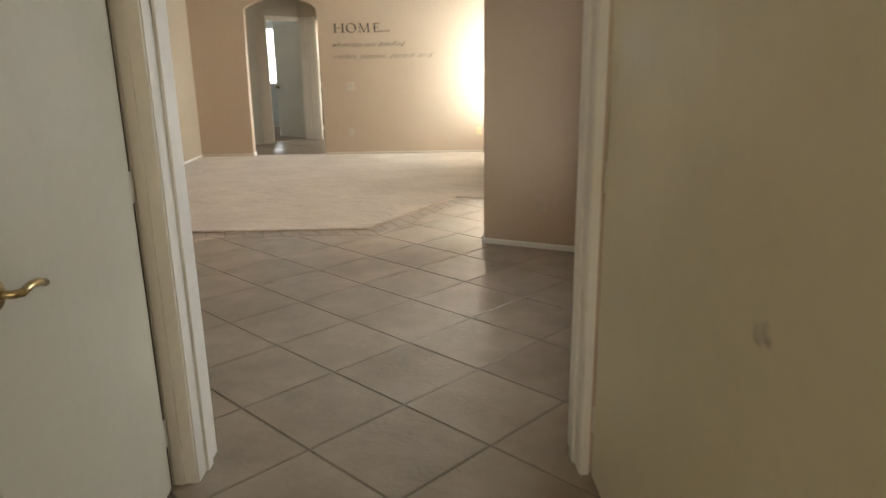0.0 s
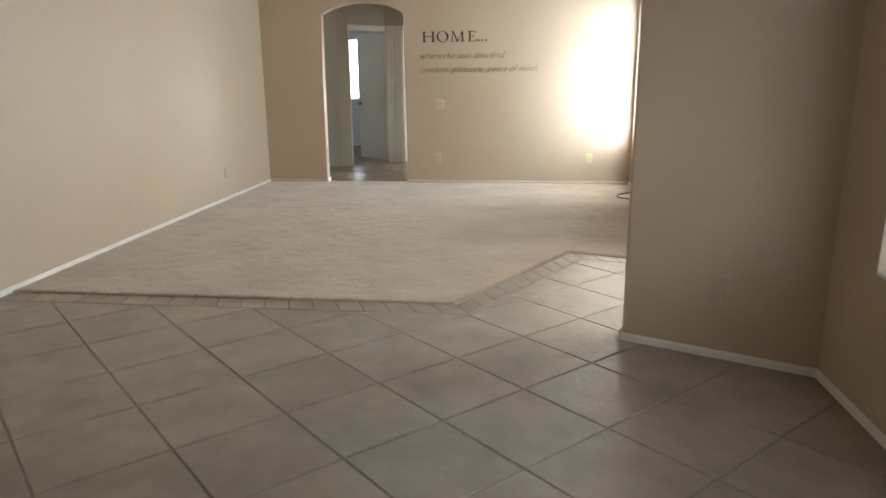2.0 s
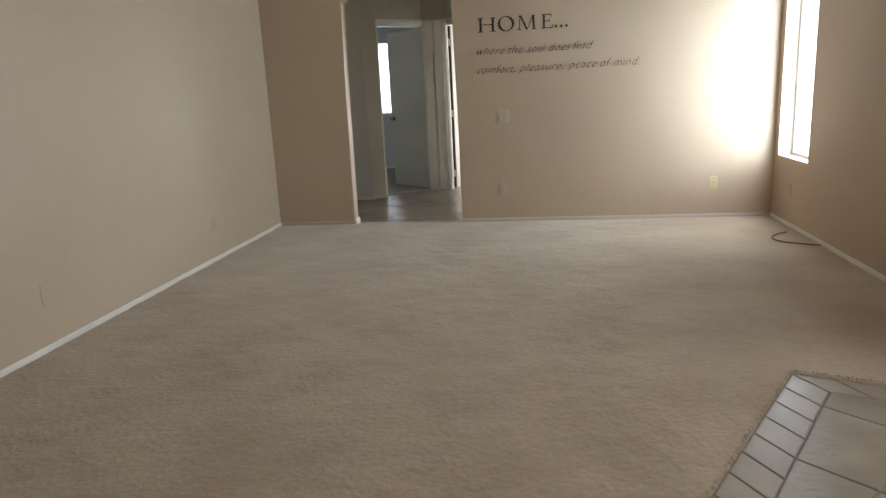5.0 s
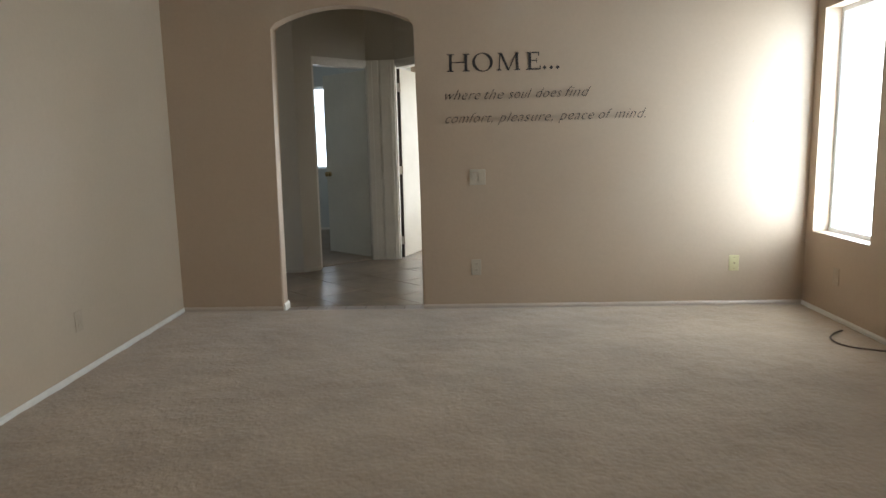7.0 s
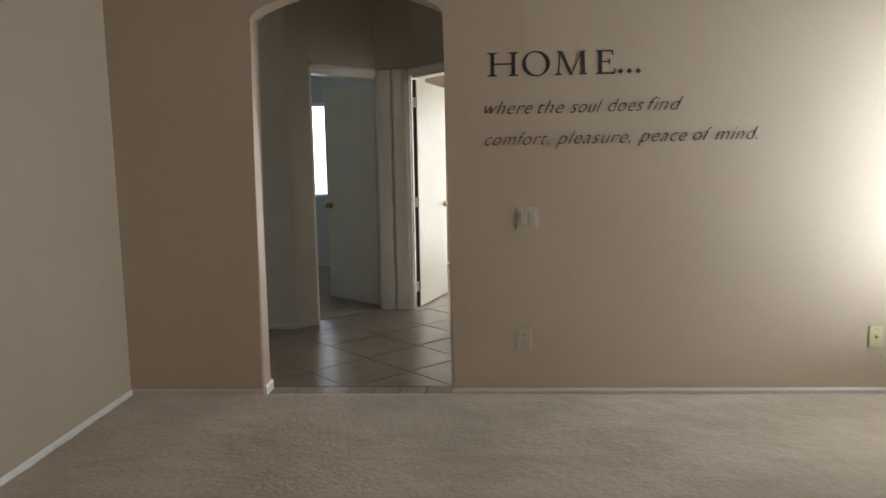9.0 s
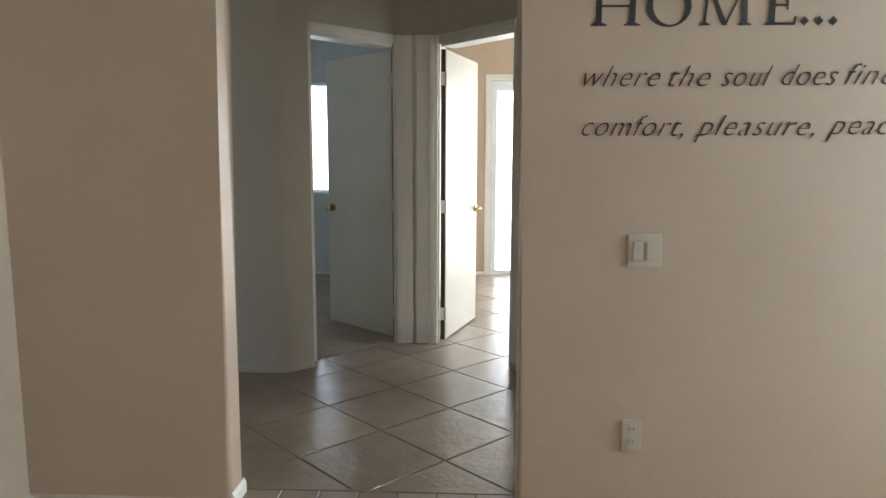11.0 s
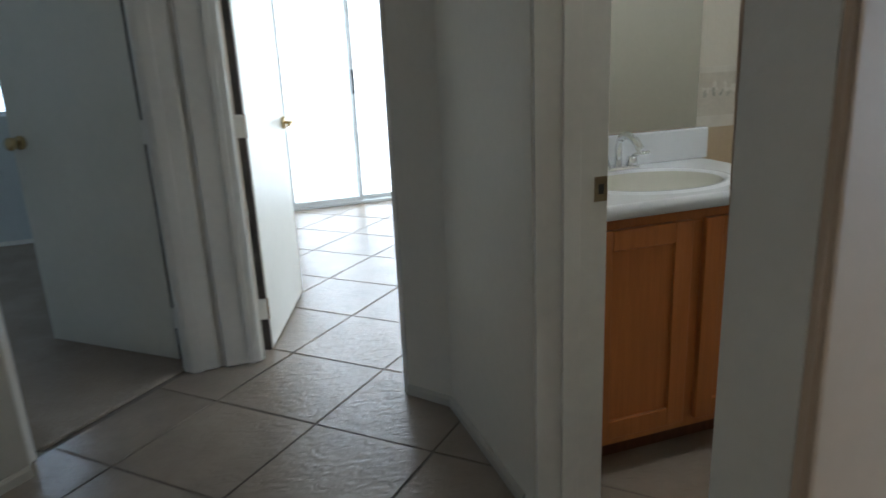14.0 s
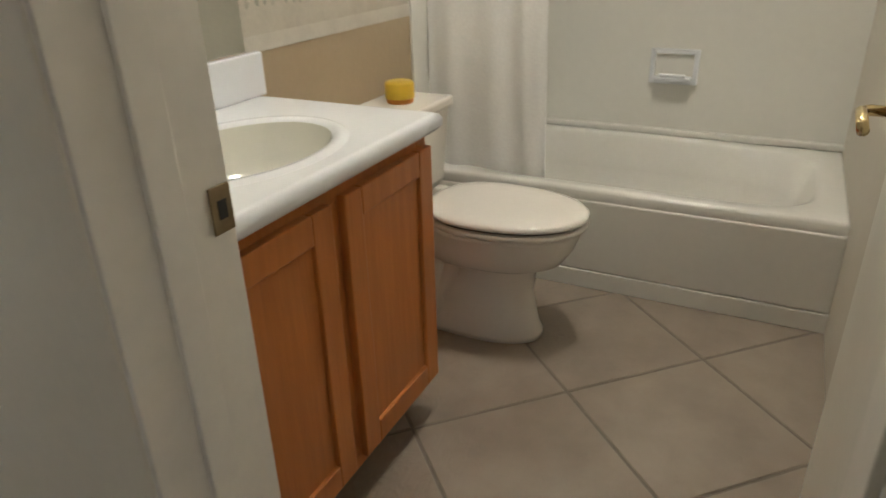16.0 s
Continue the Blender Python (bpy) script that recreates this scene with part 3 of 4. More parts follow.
def carpet(name, regions, bounds, step, material, z=0.008, label=""):
    """Pile with soft tufts, cut to an outline and turned down at its edge."""
    bm = nb()
    x0, x1, y0, y1 = bounds
    nx, ny = int((x1 - x0) / step), int((y1 - y0) / step)
    grid = {}

    def tuft(x, y):
        return z + 0.004 * noise.noise((x * 9, y * 9, 0)) + 0.0045 * noise.noise((x * 24, y * 24, 3)) * max(0.15, noise.noise((x * 1.7, y * 1.7, 5)) + 0.45) + 0.002 * noise.noise((x * 2.2, y * 2.2, 8))

    def vert(i, j):
        if (i, j) not in grid:
            x, y = x0 + i * step, y0 + j * step
            grid[(i, j)] = bm.verts.new((x, y, tuft(x, y)))
        return grid[(i, j)]
    planes = [[(a / math.hypot(a, b), b / math.hypot(a, b), c / math.hypot(a, b)) for a, b, c in r] for r in regions]
    for i in range(nx + 1):
        for j in range(ny + 1):
            cx, cy = x0 + (i + 0.5) * step, y0 + (j + 0.5) * step
            far = [max(a * cx + b * cy - c for a, b, c in r) for r in planes]
            if min(far) <= -step:
                bm.faces.new((vert(i, j), vert(i + 1, j), vert(i + 1, j + 1), vert(i, j + 1)))
                continue
            cell = [(x0 + u * step, y0 + v * step) for u, v in ((i, j), (i + 1, j), (i + 1, j + 1), (i, j + 1))]
            for r, d in zip(planes, far):
                cut = clip(cell, r) if d <= step else []
                if cut and area(cut) > 1e-7:
                    bm.faces.new([bm.verts.new((x, y, tuft(x, y))) for x, y in cut])
    bmesh.ops.remove_doubles(bm, verts=bm.verts, dist=0.0004)
    rim = [e for e in bm.edges if e.is_boundary]
    g = bmesh.ops.extrude_edge_only(bm, edges=rim)
    for v in g["geom"]:
        if isinstance(v, bmesh.types.BMVert):
            v.co.z = -0.002
    return tagged(part(name, bm, material, smooth=True), label, kind="structure")


def flip(l):
    return (-l[0], -l[1], -l[2])


carpet("carpet_living", [[(-1, 0, -X_L), (0, -1, -CB[1]), flip(line_through(CB, CC)), (1, 0, CC[0]), (0, 1, Y_BACK)],
                         [(-1, 0, -CC[0]), flip(line_through(CC, CD)), (1, 0, X_R), (0, 1, Y_BACK)]],
       (X_L, X_R, CB[1], Y_BACK), 0.0235, CARPET)
carpet("carpet_bedroom", [[(-1, 0, 5.4), (1, 0, -1.92), flip(line_through((DL0[0] - 0.02, DL0[1] + 0.02), (DL1[0] - 0.02, DL1[1] + 0.02))), (0, -1, -13.7), (0, 1, 16.9)]],
       (-5.4, -1.92, 13.7, 16.9), 0.04, BED_CARPET)
# frayed tufts hanging over the cut edge of the carpet
random.seed(4)
bm = nb()
for p, q in (((X_L, CB[1]), CB), (CB, CC), (CC, CD)):
    p, q = Vector(p), Vector(q)
    L = (q - p).length
    nrm = Vector(((q - p).y, -(q - p).x)).normalized()
    tan = (q - p).normalized()
    for k in range(int(L / 0.006)):
        o = p + tan * (k * 0.006 + random.uniform(-0.003, 0.003)) - nrm * random.uniform(-0.004, 0.014)
        tip = o + nrm * random.uniform(0.004, 0.016) + tan * random.uniform(-0.005, 0.005)
        w = tan * 0.0025
        zt = random.uniform(0.008, 0.021)
        vs = [bm.verts.new((*(o - w), zt)), bm.verts.new((*(o + w), zt)), bm.verts.new((*tip, random.uniform(0.001, 0.008)))]
        bm.faces.new(vs)
tagged(part("carpet_fringe", bm, CARPET_EDGE), "frayed brown edge of the cut beige carpet", "carpet edge", kind="stuff")

# ---- trim ----
for a, b in ((LEFT_A, LEFT_B), ((X_L, Y_BACK), (AX0 - 0.004, Y_BACK)), ((AX1 + 0.004, Y_BACK), (X_R, Y_BACK)), ((X_R, Y_BACK), (X_R, 7.87)),
             ((X_NOOK, 6.03), (X_NOOK, DOOR_Y1)), (tuple(stub_a), tuple(stub_b)), ((-0.60, DOOR_Y1), (X_L, DOOR_Y1)), ((X_NOOK, DOOR_Y1), (0.81, DOOR_Y1)),
             ((-4.6, 13.41), (-2.655, 13.41)), ((-2.655, 13.41), (-2.515, 13.545)), ((-1.272, 13.585), (-1.155, 13.43)), ((-1.155, 13.43), (-1.155, 12.83)),
             ((-5.4, 16.9), (-1.92, 16.9)), ((-1.82, 17.0), (-1.34, 17.0)), ((-5.4, 13.6), (-5.4, 16.9))):
    baseboard(a, b, paint=TRIM_TAN if a[1] == Y_BACK == b[1] else WALL_HALL if -4.7 < a[0] < -1 and 12.5 < a[1] < 14 else None, h=0.040 if a[1] == Y_BACK == b[1] else 0.038)
baseboard(tuple(stub_a + stub_n), tuple(stub_a))
baseboard((AX0, Y_BACK - 0.0), (AX0, Y_HALL))
REVEAL = mat("pale arch reveal paint", (0.66, 0.625, 0.55), 0.5, (0.63, 0.595, 0.52), 0.8, 0.02, 40, 0.3, 55, bump_dist=0.003)
tagged(part("arch_reveal", bx(AX1 - 0.003, AX1 + 0.01, Y_BACK + 0.022, Y_HALL - 0.004, 0, 2.10, bev=0.001), REVEAL), kind="structure")

jamb("doorway_lining_start", (-0.515, DOOR_Y0), (0.742, DOOR_Y0), DOOR_Y1 - DOOR_Y0, HEAD)
casing("door_casing_start", (-0.502, DOOR_Y0), (0.727, DOOR_Y0), HEAD, w=0.085, legs=(True, False))
tagged(part("door_casing_start", bx(0.727, 0.755, DOOR_Y0 - 0.013, DOOR_Y0, 0, HEAD + 0.052, bev=0.004, seg=3), TRIM), kind="structure")
casing("door_casing_foyer", (0.735, DOOR_Y1), (-0.51, DOOR_Y1), HEAD)
jamb("doorway_lining_bedroom", DL0, DL1, 0.12, HEAD, sides=(True, False))
casing("door_casing_bedroom", DL0, DL1, HEAD, legs=(True, False))
jamb("doorway_lining_patio_room", DR0, DR1, 0.12, HEAD, sides=(False, True))
casing("door_casing_patio_room", DR0, DR1, HEAD, legs=(False, False))
for x0, x1, y0 in ((-2.058, -1.935, 14.104), (-1.915, -1.762, 14.100)):
    tagged(part("door_casing_post", bx(x0, x1, y0, 14.128, 0, HEAD + 0.062, bev=0.009, seg=3), TRIM), kind="structure")
    tagged(part("door_casing_post", bx(*((x0 + 0.012, x0 + 0.06) if x0 < -2 else (x1 - 0.06, x1 - 0.03)), y0 - 0.006, y0, 0, HEAD + 0.05, bev=0.0055, seg=3), TRIM), kind="structure")
jamb("doorway_lining_bath", (-1.155, 12.765), (-1.155, BATH_S - 0.018), 0.183, HEAD)
casing("door_casing_bath", (-1.155, 12.755), (-1.155, BATH_S - 0.008), HEAD, legs=(False, False))
tagged(part("door_casing_bath", bx(-1.163, -1.155, 12.755, 12.812, 0, HEAD + 0.062, bev=0.0035, seg=3), WALL_HALL_LIT), kind="structure")
tagged(part("wall_bath_south", bx(-0.97, 0.60, Y_HALL + 0.0005, Y_HALL + 0.005, 0, H), WALL_BATH), kind="structure")

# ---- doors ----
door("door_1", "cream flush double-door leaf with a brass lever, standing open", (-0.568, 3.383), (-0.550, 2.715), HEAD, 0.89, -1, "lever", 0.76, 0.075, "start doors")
right_leaf = door("door_2", "cream flush door leaf with grey smudges, standing open", (0.760, 3.405), (0.768, 2.1), HEAD, 0.89, 1, "", 1.26, 0.07, "start doors")
random.seed(9)
for cy, cz, n, r in ((3.14, 0.90, 7, 0.016), (2.445, 0.89, 12, 0.024)):
    bm = nb()
    for k in range(n):
        a, d = random.uniform(0, 6.28), random.uniform(0, r)
        oy, oz, q = d * math.cos(a), d * math.sin(a), random.uniform(0.005, 0.013)
        pts = [(q * math.cos(6.283 * i / 9) * random.uniform(0.7, 1.2), q * math.sin(6.283 * i / 9) * random.uniform(0.7, 1.2)) for i in range(9)]
        bm.faces.new([bm.verts.new((0.7608 + (3.405 - cy) * 0.0046 - 0.00004 * k, cy + oy + u, cz + oz + v)) for u, v in pts])
    part("smudge", bm, SMUDGE, right_leaf, "grey-brown scuffed smudge")
door("door_3", "pale flush bedroom door with a brass knob, standing open", (-2.098, 14.245), (-2.662, 14.748), HEAD, 0.925, -1, "knob", None, 0.065)
door("door_4", "glossy white flush door with a brass lever, half open", (-1.745, 14.205), (-1.525, 14.90), HEAD, 0.915, -1, "lever", None, 0.05)
door("door_5", "white flush bathroom door with a brass lever, standing open", (-0.945, BATH_S - 0.020), (-0.350, 11.995), HEAD, 0.925, -1, "lever", 0.62, 0.045)
strike = thing("strike_plate", "dull brass strike plate let into the bathroom jamb", "strike plate", (-1.0, 12.742, 0.89))
part("plate", bx(-1.006, -0.972, 12.7425, 12.746, 0.858, 0.918, bev=0.001), DARK_BRASS, strike)
part("latch_hole", bx(-0.996, -0.982, 12.7415, 12.7425, 0.876, 0.900), BLACK, strike)

# ---- windows ----


def slats(parent, x0, x1, z0, z1, m, pitch=0.024, tilt=32, depth=0.022):
    """Horizontal blind slats with their cords and rails."""
    part("head_rail", bx(x0, x1, -0.016, 0.016, z1 - 0.03, z1, m, 0.003), BLIND, parent)
    part("bottom_rail", bx(x0, x1, -0.012, 0.012, z0 + 0.004, z0 + 0.02, m, 0.003), BLIND, parent)
    first = None
    n = int((z1 - z0 - 0.06) / pitch)
    for k in range(n):
        z = z0 + 0.032 + k * pitch
        if not first:
            bm = nb()
            prof = [(-depth / 2, 0.0), (-depth / 4, 0.0018), (0, 0.0024), (depth / 4, 0.0018), (depth / 2, 0.0), (depth / 4, 0.0011), (0, 0.0017), (-depth / 4, 0.0011)]
            rot = Matrix.Rotation(radians(tilt), 4, "X")
            loft([[m.to_3x3() @ (rot @ Vector((x, y, zz))) for y, zz in prof] for x in (x0 + 0.004, x1 - 0.004)], bm=bm)
            first = part("slat", bm, BLIND, parent)
            ob = first
        else:
            ob = new("slat", first.data)
            ob.parent = parent
        ob.matrix_parent_inverse = parent.matrix_basis.inverted()
        ob.matrix_basis = Matrix.Translation(m @ Vector((0, 0, z)))
    for x in (x0 + 0.12, x1 - 0.12):
        part("cord", cyl(m @ Vector((x, -0.014, z0 + 0.01)), m @ Vector((x, -0.014, z1)), 0.0012, 6), BLIND, parent)


def window(name, a, b, sill, head, t, blind=0, mull=True, depth=0.10):
    """A framed pane deep in a wall that lies left of the way from a to b."""
    L = math.hypot(b[0] - a[0], b[1] - a[1])
    m = place(a, b)
    w = tagged(part(name, bx(0, L, depth - 0.012, t - 0.002, sill - 0.0, sill + 0.03, m, 0.004), FRAME), kind="structure")
    bm = nb()
    f = 0.035
    for x0, x1, z0, z1 in ((0, f, sill + 0.03, head), (L - f, L, sill + 0.03, head), (f, L - f, head - f, head)):
        box(bm, x0, x1, depth - 0.008, t - 0.004, z0, z1, m, 0.003)
    if mull:
        box(bm, f, L - f, depth - 0.004, t - 0.008, (sill + head) / 2 - 0.018, (sill + head) / 2 + 0.018, m, 0.003)
    part("window_frame", bm, FRAME, w)
    g = part("pane", bx(f, L - f, t - 0.016, t - 0.012, sill + 0.03, head - f, m), GLASS, w)
    g.visible_shadow = False
    if blind:
        bl = thing("window_blind", "white aluminium mini blind with tilted slats", "blind", (a[0], a[1], sill))
        slats(bl, 0.012, L - 0.012, sill + 0.012, head - 0.004, place(a, b) @ Matrix.Translation((0, depth - 0.045, 0)), tilt=blind)
    return w


window("window_1", (X_R, 11.68), (X_R, 10.975), 0.565, 2.10, 0.14, 0, False, 0.118)
window("window_2", (X_NOOK, 5.665), (X_NOOK, 4.20), 0.575, 2.10, 0.14, 28, False)
window("window_3", (-4.15, 16.9), (-2.55, 16.9), 0.92, 2.12, 0.14, -20, False)
window("window_4", (1.84, 7.65), (1.84, 6.45), 0.10, 2.10, 0.14, 0)
window("window_5", (0.97, -0.2), (-0.58, -0.2), 0.9, 2.0, 0.12, 0)
part("window_stool", bx(X_NOOK - 0.004, X_NOOK + 0.09, 4.20, 5.665, 0.575, 0.590, bev=0.004), TRIM, bpy.data.objects["window_2"])

# sliding patio door
slider = thing("sliding_door", "white framed sliding glass patio door, glaring daylight behind", "sliding door", (-0.1, 17.0, 0))
SX0, SX1 = -1.32, 1.10
part("sill", bx(SX0, SX1, 17.0, 17.13, 0.0, 0.022, bev=0.003), FRAME, slider)
for x0, x1, z0, z1 in ((SX0, SX0 + 0.03, 0.022, 2.14), (SX1 - 0.03, SX1, 0.022, 2.14), (SX0 + 0.03, SX1 - 0.03, 2.09, 2.14)):
    part("frame", bx(x0, x1, 17.0, 17.13, z0, z1, bev=0.003), FRAME, slider)
mid = -0.70
for x0, x1, y0 in ((SX0 + 0.03, mid + 0.018, 17.02), (mid - 0.018, SX1 - 0.03, 17.075)):
    bm = nb()
    for a, b, c, d in ((x0, x0 + 0.03, 0.022, 2.09), (x1 - 0.03, x1, 0.022, 2.09), (x0 + 0.03, x1 - 0.03, 0.022, 0.055), (x0 + 0.03, x1 - 0.03, 2.04, 2.09)):
        box(bm, a, b, y0, y0 + 0.04, c, d, bev=0.003)
    panel = part("sash", bm, FRAME, slider)
    g = part("pane", bx(x0 + 0.03, x1 - 0.03, y0 + 0.018, y0 + 0.023, 0.055, 2.04), GLASS, panel)
    g.visible_shadow = False
part("pull", bx(mid - 0.012, mid + 0.010, 16.985, 17.02, 0.915, 1.11, bev=0.006), BLACK, slider, "dark pull handle")
casing("slider_casing", (SX0 - 0.003, 17.0), (SX1 + 0.003, 17.0), 2.145, 0.065)

# ---- outdoors ----
tagged(part("ground", bx(-80, 80, -80, 90, -0.30, -0.15), GROUND), kind="structure")
tagged(part("backdrop_glare", bx(2.05, 2.07, 10.0, 14.5, 0.0, 2.7), SKY_GLARE), kind="structure")
tagged(part("backdrop_nook", bx(1.95, 1.97, 3.0, 5.95, 0.0, 2.7), NOOK_SKY), kind="structure")
tagged(part("backdrop_bedroom", bx(-5.2, -1.95, 17.4, 17.42, 0.2, 2.7), BED_GLARE), kind="structure")
tagged(part("backdrop", bx(-14, 14, 24.0, 24.2, -0.15, 1.9), BLOCK), kind="structure")

# ---- wall lettering ----
decal = thing("wall_lettering", "black vinyl lettering on the tan wall, a saying about home", "wall decal", (-1.13, Y_BACK, 1.4))
Y_TXT = Y_BACK - 0.0022


def plate_letters(name, strokes):
    bm = nb()
    for k, pts in enumerate(strokes):
        d = 0.00006 * k
        lo = [bm.verts.new((x, Y_TXT - d, z)) for x, z in pts]
        hi = [bm.verts.new((x, Y_TXT + 0.0018, z)) for x, z in pts]
        bm.faces.new(lo)
        bm.faces.new(hi[::-1])
        for i in range(len(pts)):
            j = (i + 1) % len(pts)
            bm.faces.new((lo[i], hi[i], hi[j], lo[j]))
    return part(name, bm, VINYL, decal)


ZB, CAP = 1.752, 0.123


def bar(x0, x1, z0, z1, slant=0.0):
    return [(x0, z0), (x1, z0), (x1 + slant, z1), (x0 + slant, z1)]


def serif(xc, z, w, up=1):
    return [(xc - w, z), (xc + w, z), (xc + w, z + up * 0.004), (xc + w * 0.35, z + up * 0.010), (xc - w * 0.35, z + up * 0.010), (xc - w, z + up * 0.004)]


ZT = ZB + CAP
plate_letters("letter_h", [bar(-1.119, -1.099, ZB, ZT), bar(-1.008, -0.988, ZB, ZT), bar(-1.099, -1.008, ZB + 0.060, ZB + 0.067),
                           *(serif(xc, z, 0.027, u) for xc in (-1.109, -0.998) for z, u in ((ZB, 1), (ZT, -1)))])
ox, oz, n = -0.879, ZB + CAP / 2, 40
rings = []
for y in (Y_TXT, Y_TXT + 0.0018):
    rings.append([(ox + 0.074 * math.cos(2 * math.pi * k / n), y, oz + 0.066 * math.sin(2 * math.pi * k / n)) for k in range(n)])
    rings.append([(ox + 0.053 * math.cos(2 * math.pi * k / n + 0.12), y, oz + 0.059 * math.sin(2 * math.pi * k / n)) for k in range(n)])
part("letter_o", loft([rings[2], rings[0], rings[1], rings[3]], (False, False)), VINYL, decal)
plate_letters("letter_m", [bar(-0.765, -0.757, ZB, ZT, 0.008), bar(-0.640, -0.620, ZB, ZT, -0.006), bar(-0.702, -0.685, ZB, ZT, -0.055), bar(-0.697, -0.690, ZB, ZT, 0.056),
                           serif(-0.761, ZB, 0.018), serif(-0.630, ZB, 0.022), serif(-0.757, ZT, 0.013, -1), serif(-0.633, ZT, 0.014, -1)])
x = -0.552
plate_letters("letter_e", [bar(x, x + 0.020, ZB, ZT), bar(x + 0.020, x + 0.082, ZB, ZB + 0.008), bar(x + 0.020, x + 0.076, ZT - 0.008, ZT), bar(x + 0.020, x + 0.060, ZB + 0.060, ZB + 0.067),
                           bar(x + 0.079, x + 0.086, ZB, ZB + 0.028, 0.004), bar(x + 0.070, x + 0.077, ZT - 0.026, ZT), bar(x + 0.056, x + 0.061, ZB + 0.048, ZB + 0.080), serif(x + 0.010, ZB, 0.024), serif(x + 0.010, ZT, 0.024, -1)])
for k in range(3):
    cx = -0.436 + 0.0465 * k
    plate_letters("dot", [[(cx - 0.015, ZB + 0.013), (cx, ZB - 0.002), (cx + 0.015, ZB + 0.013), (cx, ZB + 0.028)]])
for word, x0, x1, z in (("where", -1.152, -0.893, 1.553), ("the", -0.866, -0.724, 1.553), ("soul", -0.690, -0.519, 1.553), ("does", -0.488, -0.302, 1.556), ("find", -0.281, -0.093, 1.558),
                        ("comfort,", -1.155, -0.808, 1.388), ("pleasure,", -0.770, -0.368, 1.390), ("peace", -0.327, -0.067, 1.394), ("of", -0.036, 0.063, 1.395), ("mind.", 0.080, 0.306, 1.396)):
    cu = bpy.data.curves.new("word", "FONT")
    cu.body, cu.size, cu.shear, cu.extrude, cu.resolution_u, cu.offset, cu.space_character = word, 0.104, 0.5, 0.001, 3, -0.0017, 1.08
    tmp = new("word", cu)
    bpy.context.view_layer.update()
    me = bpy.data.meshes.new_from_object(tmp.evaluated_get(bpy.context.evaluated_depsgraph_get()))
    bpy.data.objects.remove(tmp)
    xs = [v.co.x for v in me.vertices]
    x0, x1 = (-1.15 + (x + 1.15) * 0.988 for x in (x0, x1))
    k = (x1 - x0) / (max(xs) - min(xs))
    me.transform(Matrix.Translation((x0, Y_TXT + 0.001, z)) @ Matrix.Rotation(radians(90), 4, "X") @ Matrix.Diagonal((k, 1.0, 1, 1)) @ Matrix.Translation((-min(xs), 0, 0)))
    whole = bmesh.new()
    whole.from_mesh(me)
    bmesh.ops.remove_doubles(whole, verts=whole.verts, dist=0.00001)
    whole.verts.index_update()
    whole.faces.index_update()
    left = set(whole.verts)
    while left:
        grown, todo = set(), [min(left, key=lambda v: v.co.x)]
        while todo:
            v = todo.pop()
            if v not in grown:
                grown.add(v)
                todo += [e.other_vert(v) for e in v.link_edges]
        left -= grown
        copy = nb()
        at = {v: copy.verts.new(v.co) for v in sorted(grown, key=lambda v: v.index)}
        for f in sorted({f for v in grown for f in v.link_faces}, key=lambda f: f.index):
            copy.faces.new([at[v] for v in f.verts])
        part("letter", copy, VINYL, decal)
    whole.free()

# ---- plates on the walls ----


def outlet(a, normal_deg, label, material=PLATE, group="wall outlets", plain=False):
    """A duplex outlet with its plate; normal_deg turns its face from -y."""
    m = Matrix.Translation(a) @ Matrix.Rotation(radians(normal_deg), 4, "Z")
    o = thing("wall_outlet", label, "outlet", a, group)
    part("plate", bx(-0.0365, 0.0365, -0.006, 0, -0.059, 0.059, m, 0.003), material, o)
    for dz in (-0.024, 0.024):
        r = part("receptacle", bx(-0.016, 0.016, -0.0085, -0.006, dz - 0.015, dz + 0.015, m, 0.002), material, o)
        if not plain:
            for dx in (-0.006, 0.006):
                part("slot", bx(dx - 0.0013, dx + 0.0013, -0.0089, -0.0085, dz - 0.002, dz + 0.007, m), BLACK, r)
    part("screw", cyl(m @ Vector((0, -0.006, 0)), m @ Vector((0, -0.0072, 0)), 0.003, 8), material, o)
    return o


outlet((-0.945, Y_BACK, 0.322), 0, "ivory duplex outlet low on the tan wall")
jack = thing("cable_outlet", "yellowed cable outlet plate low on the tan wall", "cable outlet", (0.955, Y_BACK, 0.325))
m = Matrix.Translation((0.955, Y_BACK, 0.325))
part("plate", bx(-0.0365, 0.0365, -0.006, 0, -0.059, 0.059, m, 0.003), PLATE_YELLOW, jack)
part("socket", cyl(m @ Vector((0, -0.006, 0)), m @ Vector((0, -0.016, 0)), 0.006, 12), DARK_BRASS, jack, "brass cable socket")
for dz in (-0.042, 0.042):
    part("screw", cyl(m @ Vector((0, -0.006, dz)), m @ Vector((0, -0.0075, dz)), 0.0032, 8), DARK_BRASS, jack)
outlet((X_R, 11.33, 0.30), -90, "painted-over outlet under the window", PLATE_WALL, plain=True)
outlet((-3.06 - 0.14 * (8.42 - DOOR_Y1) / (Y_BACK - DOOR_Y1), 8.42, 0.31), 90, "painted-over outlet on the side wall", PLATE_WALL, plain=True)
outlet((-3.06 - 0.14 * (10.35 - DOOR_Y1) / (Y_BACK - DOOR_Y1), 10.35, 0.31), 90, "painted-over outlet on the side wall", PLATE_WALL, plain=True)
outlet((-3.0, 13.41, 0.33), 0, "ivory outlet on the hall wall", PLATE)
st = (stub_b - stub_a).normalized()
sp = stub_a + st * 0.44
outlet((sp.x, sp.y, 0.33), math.degrees(math.atan2(st.y, st.x)), "painted-over outlet on the stub wall", PLATE_WALL, plain=True)

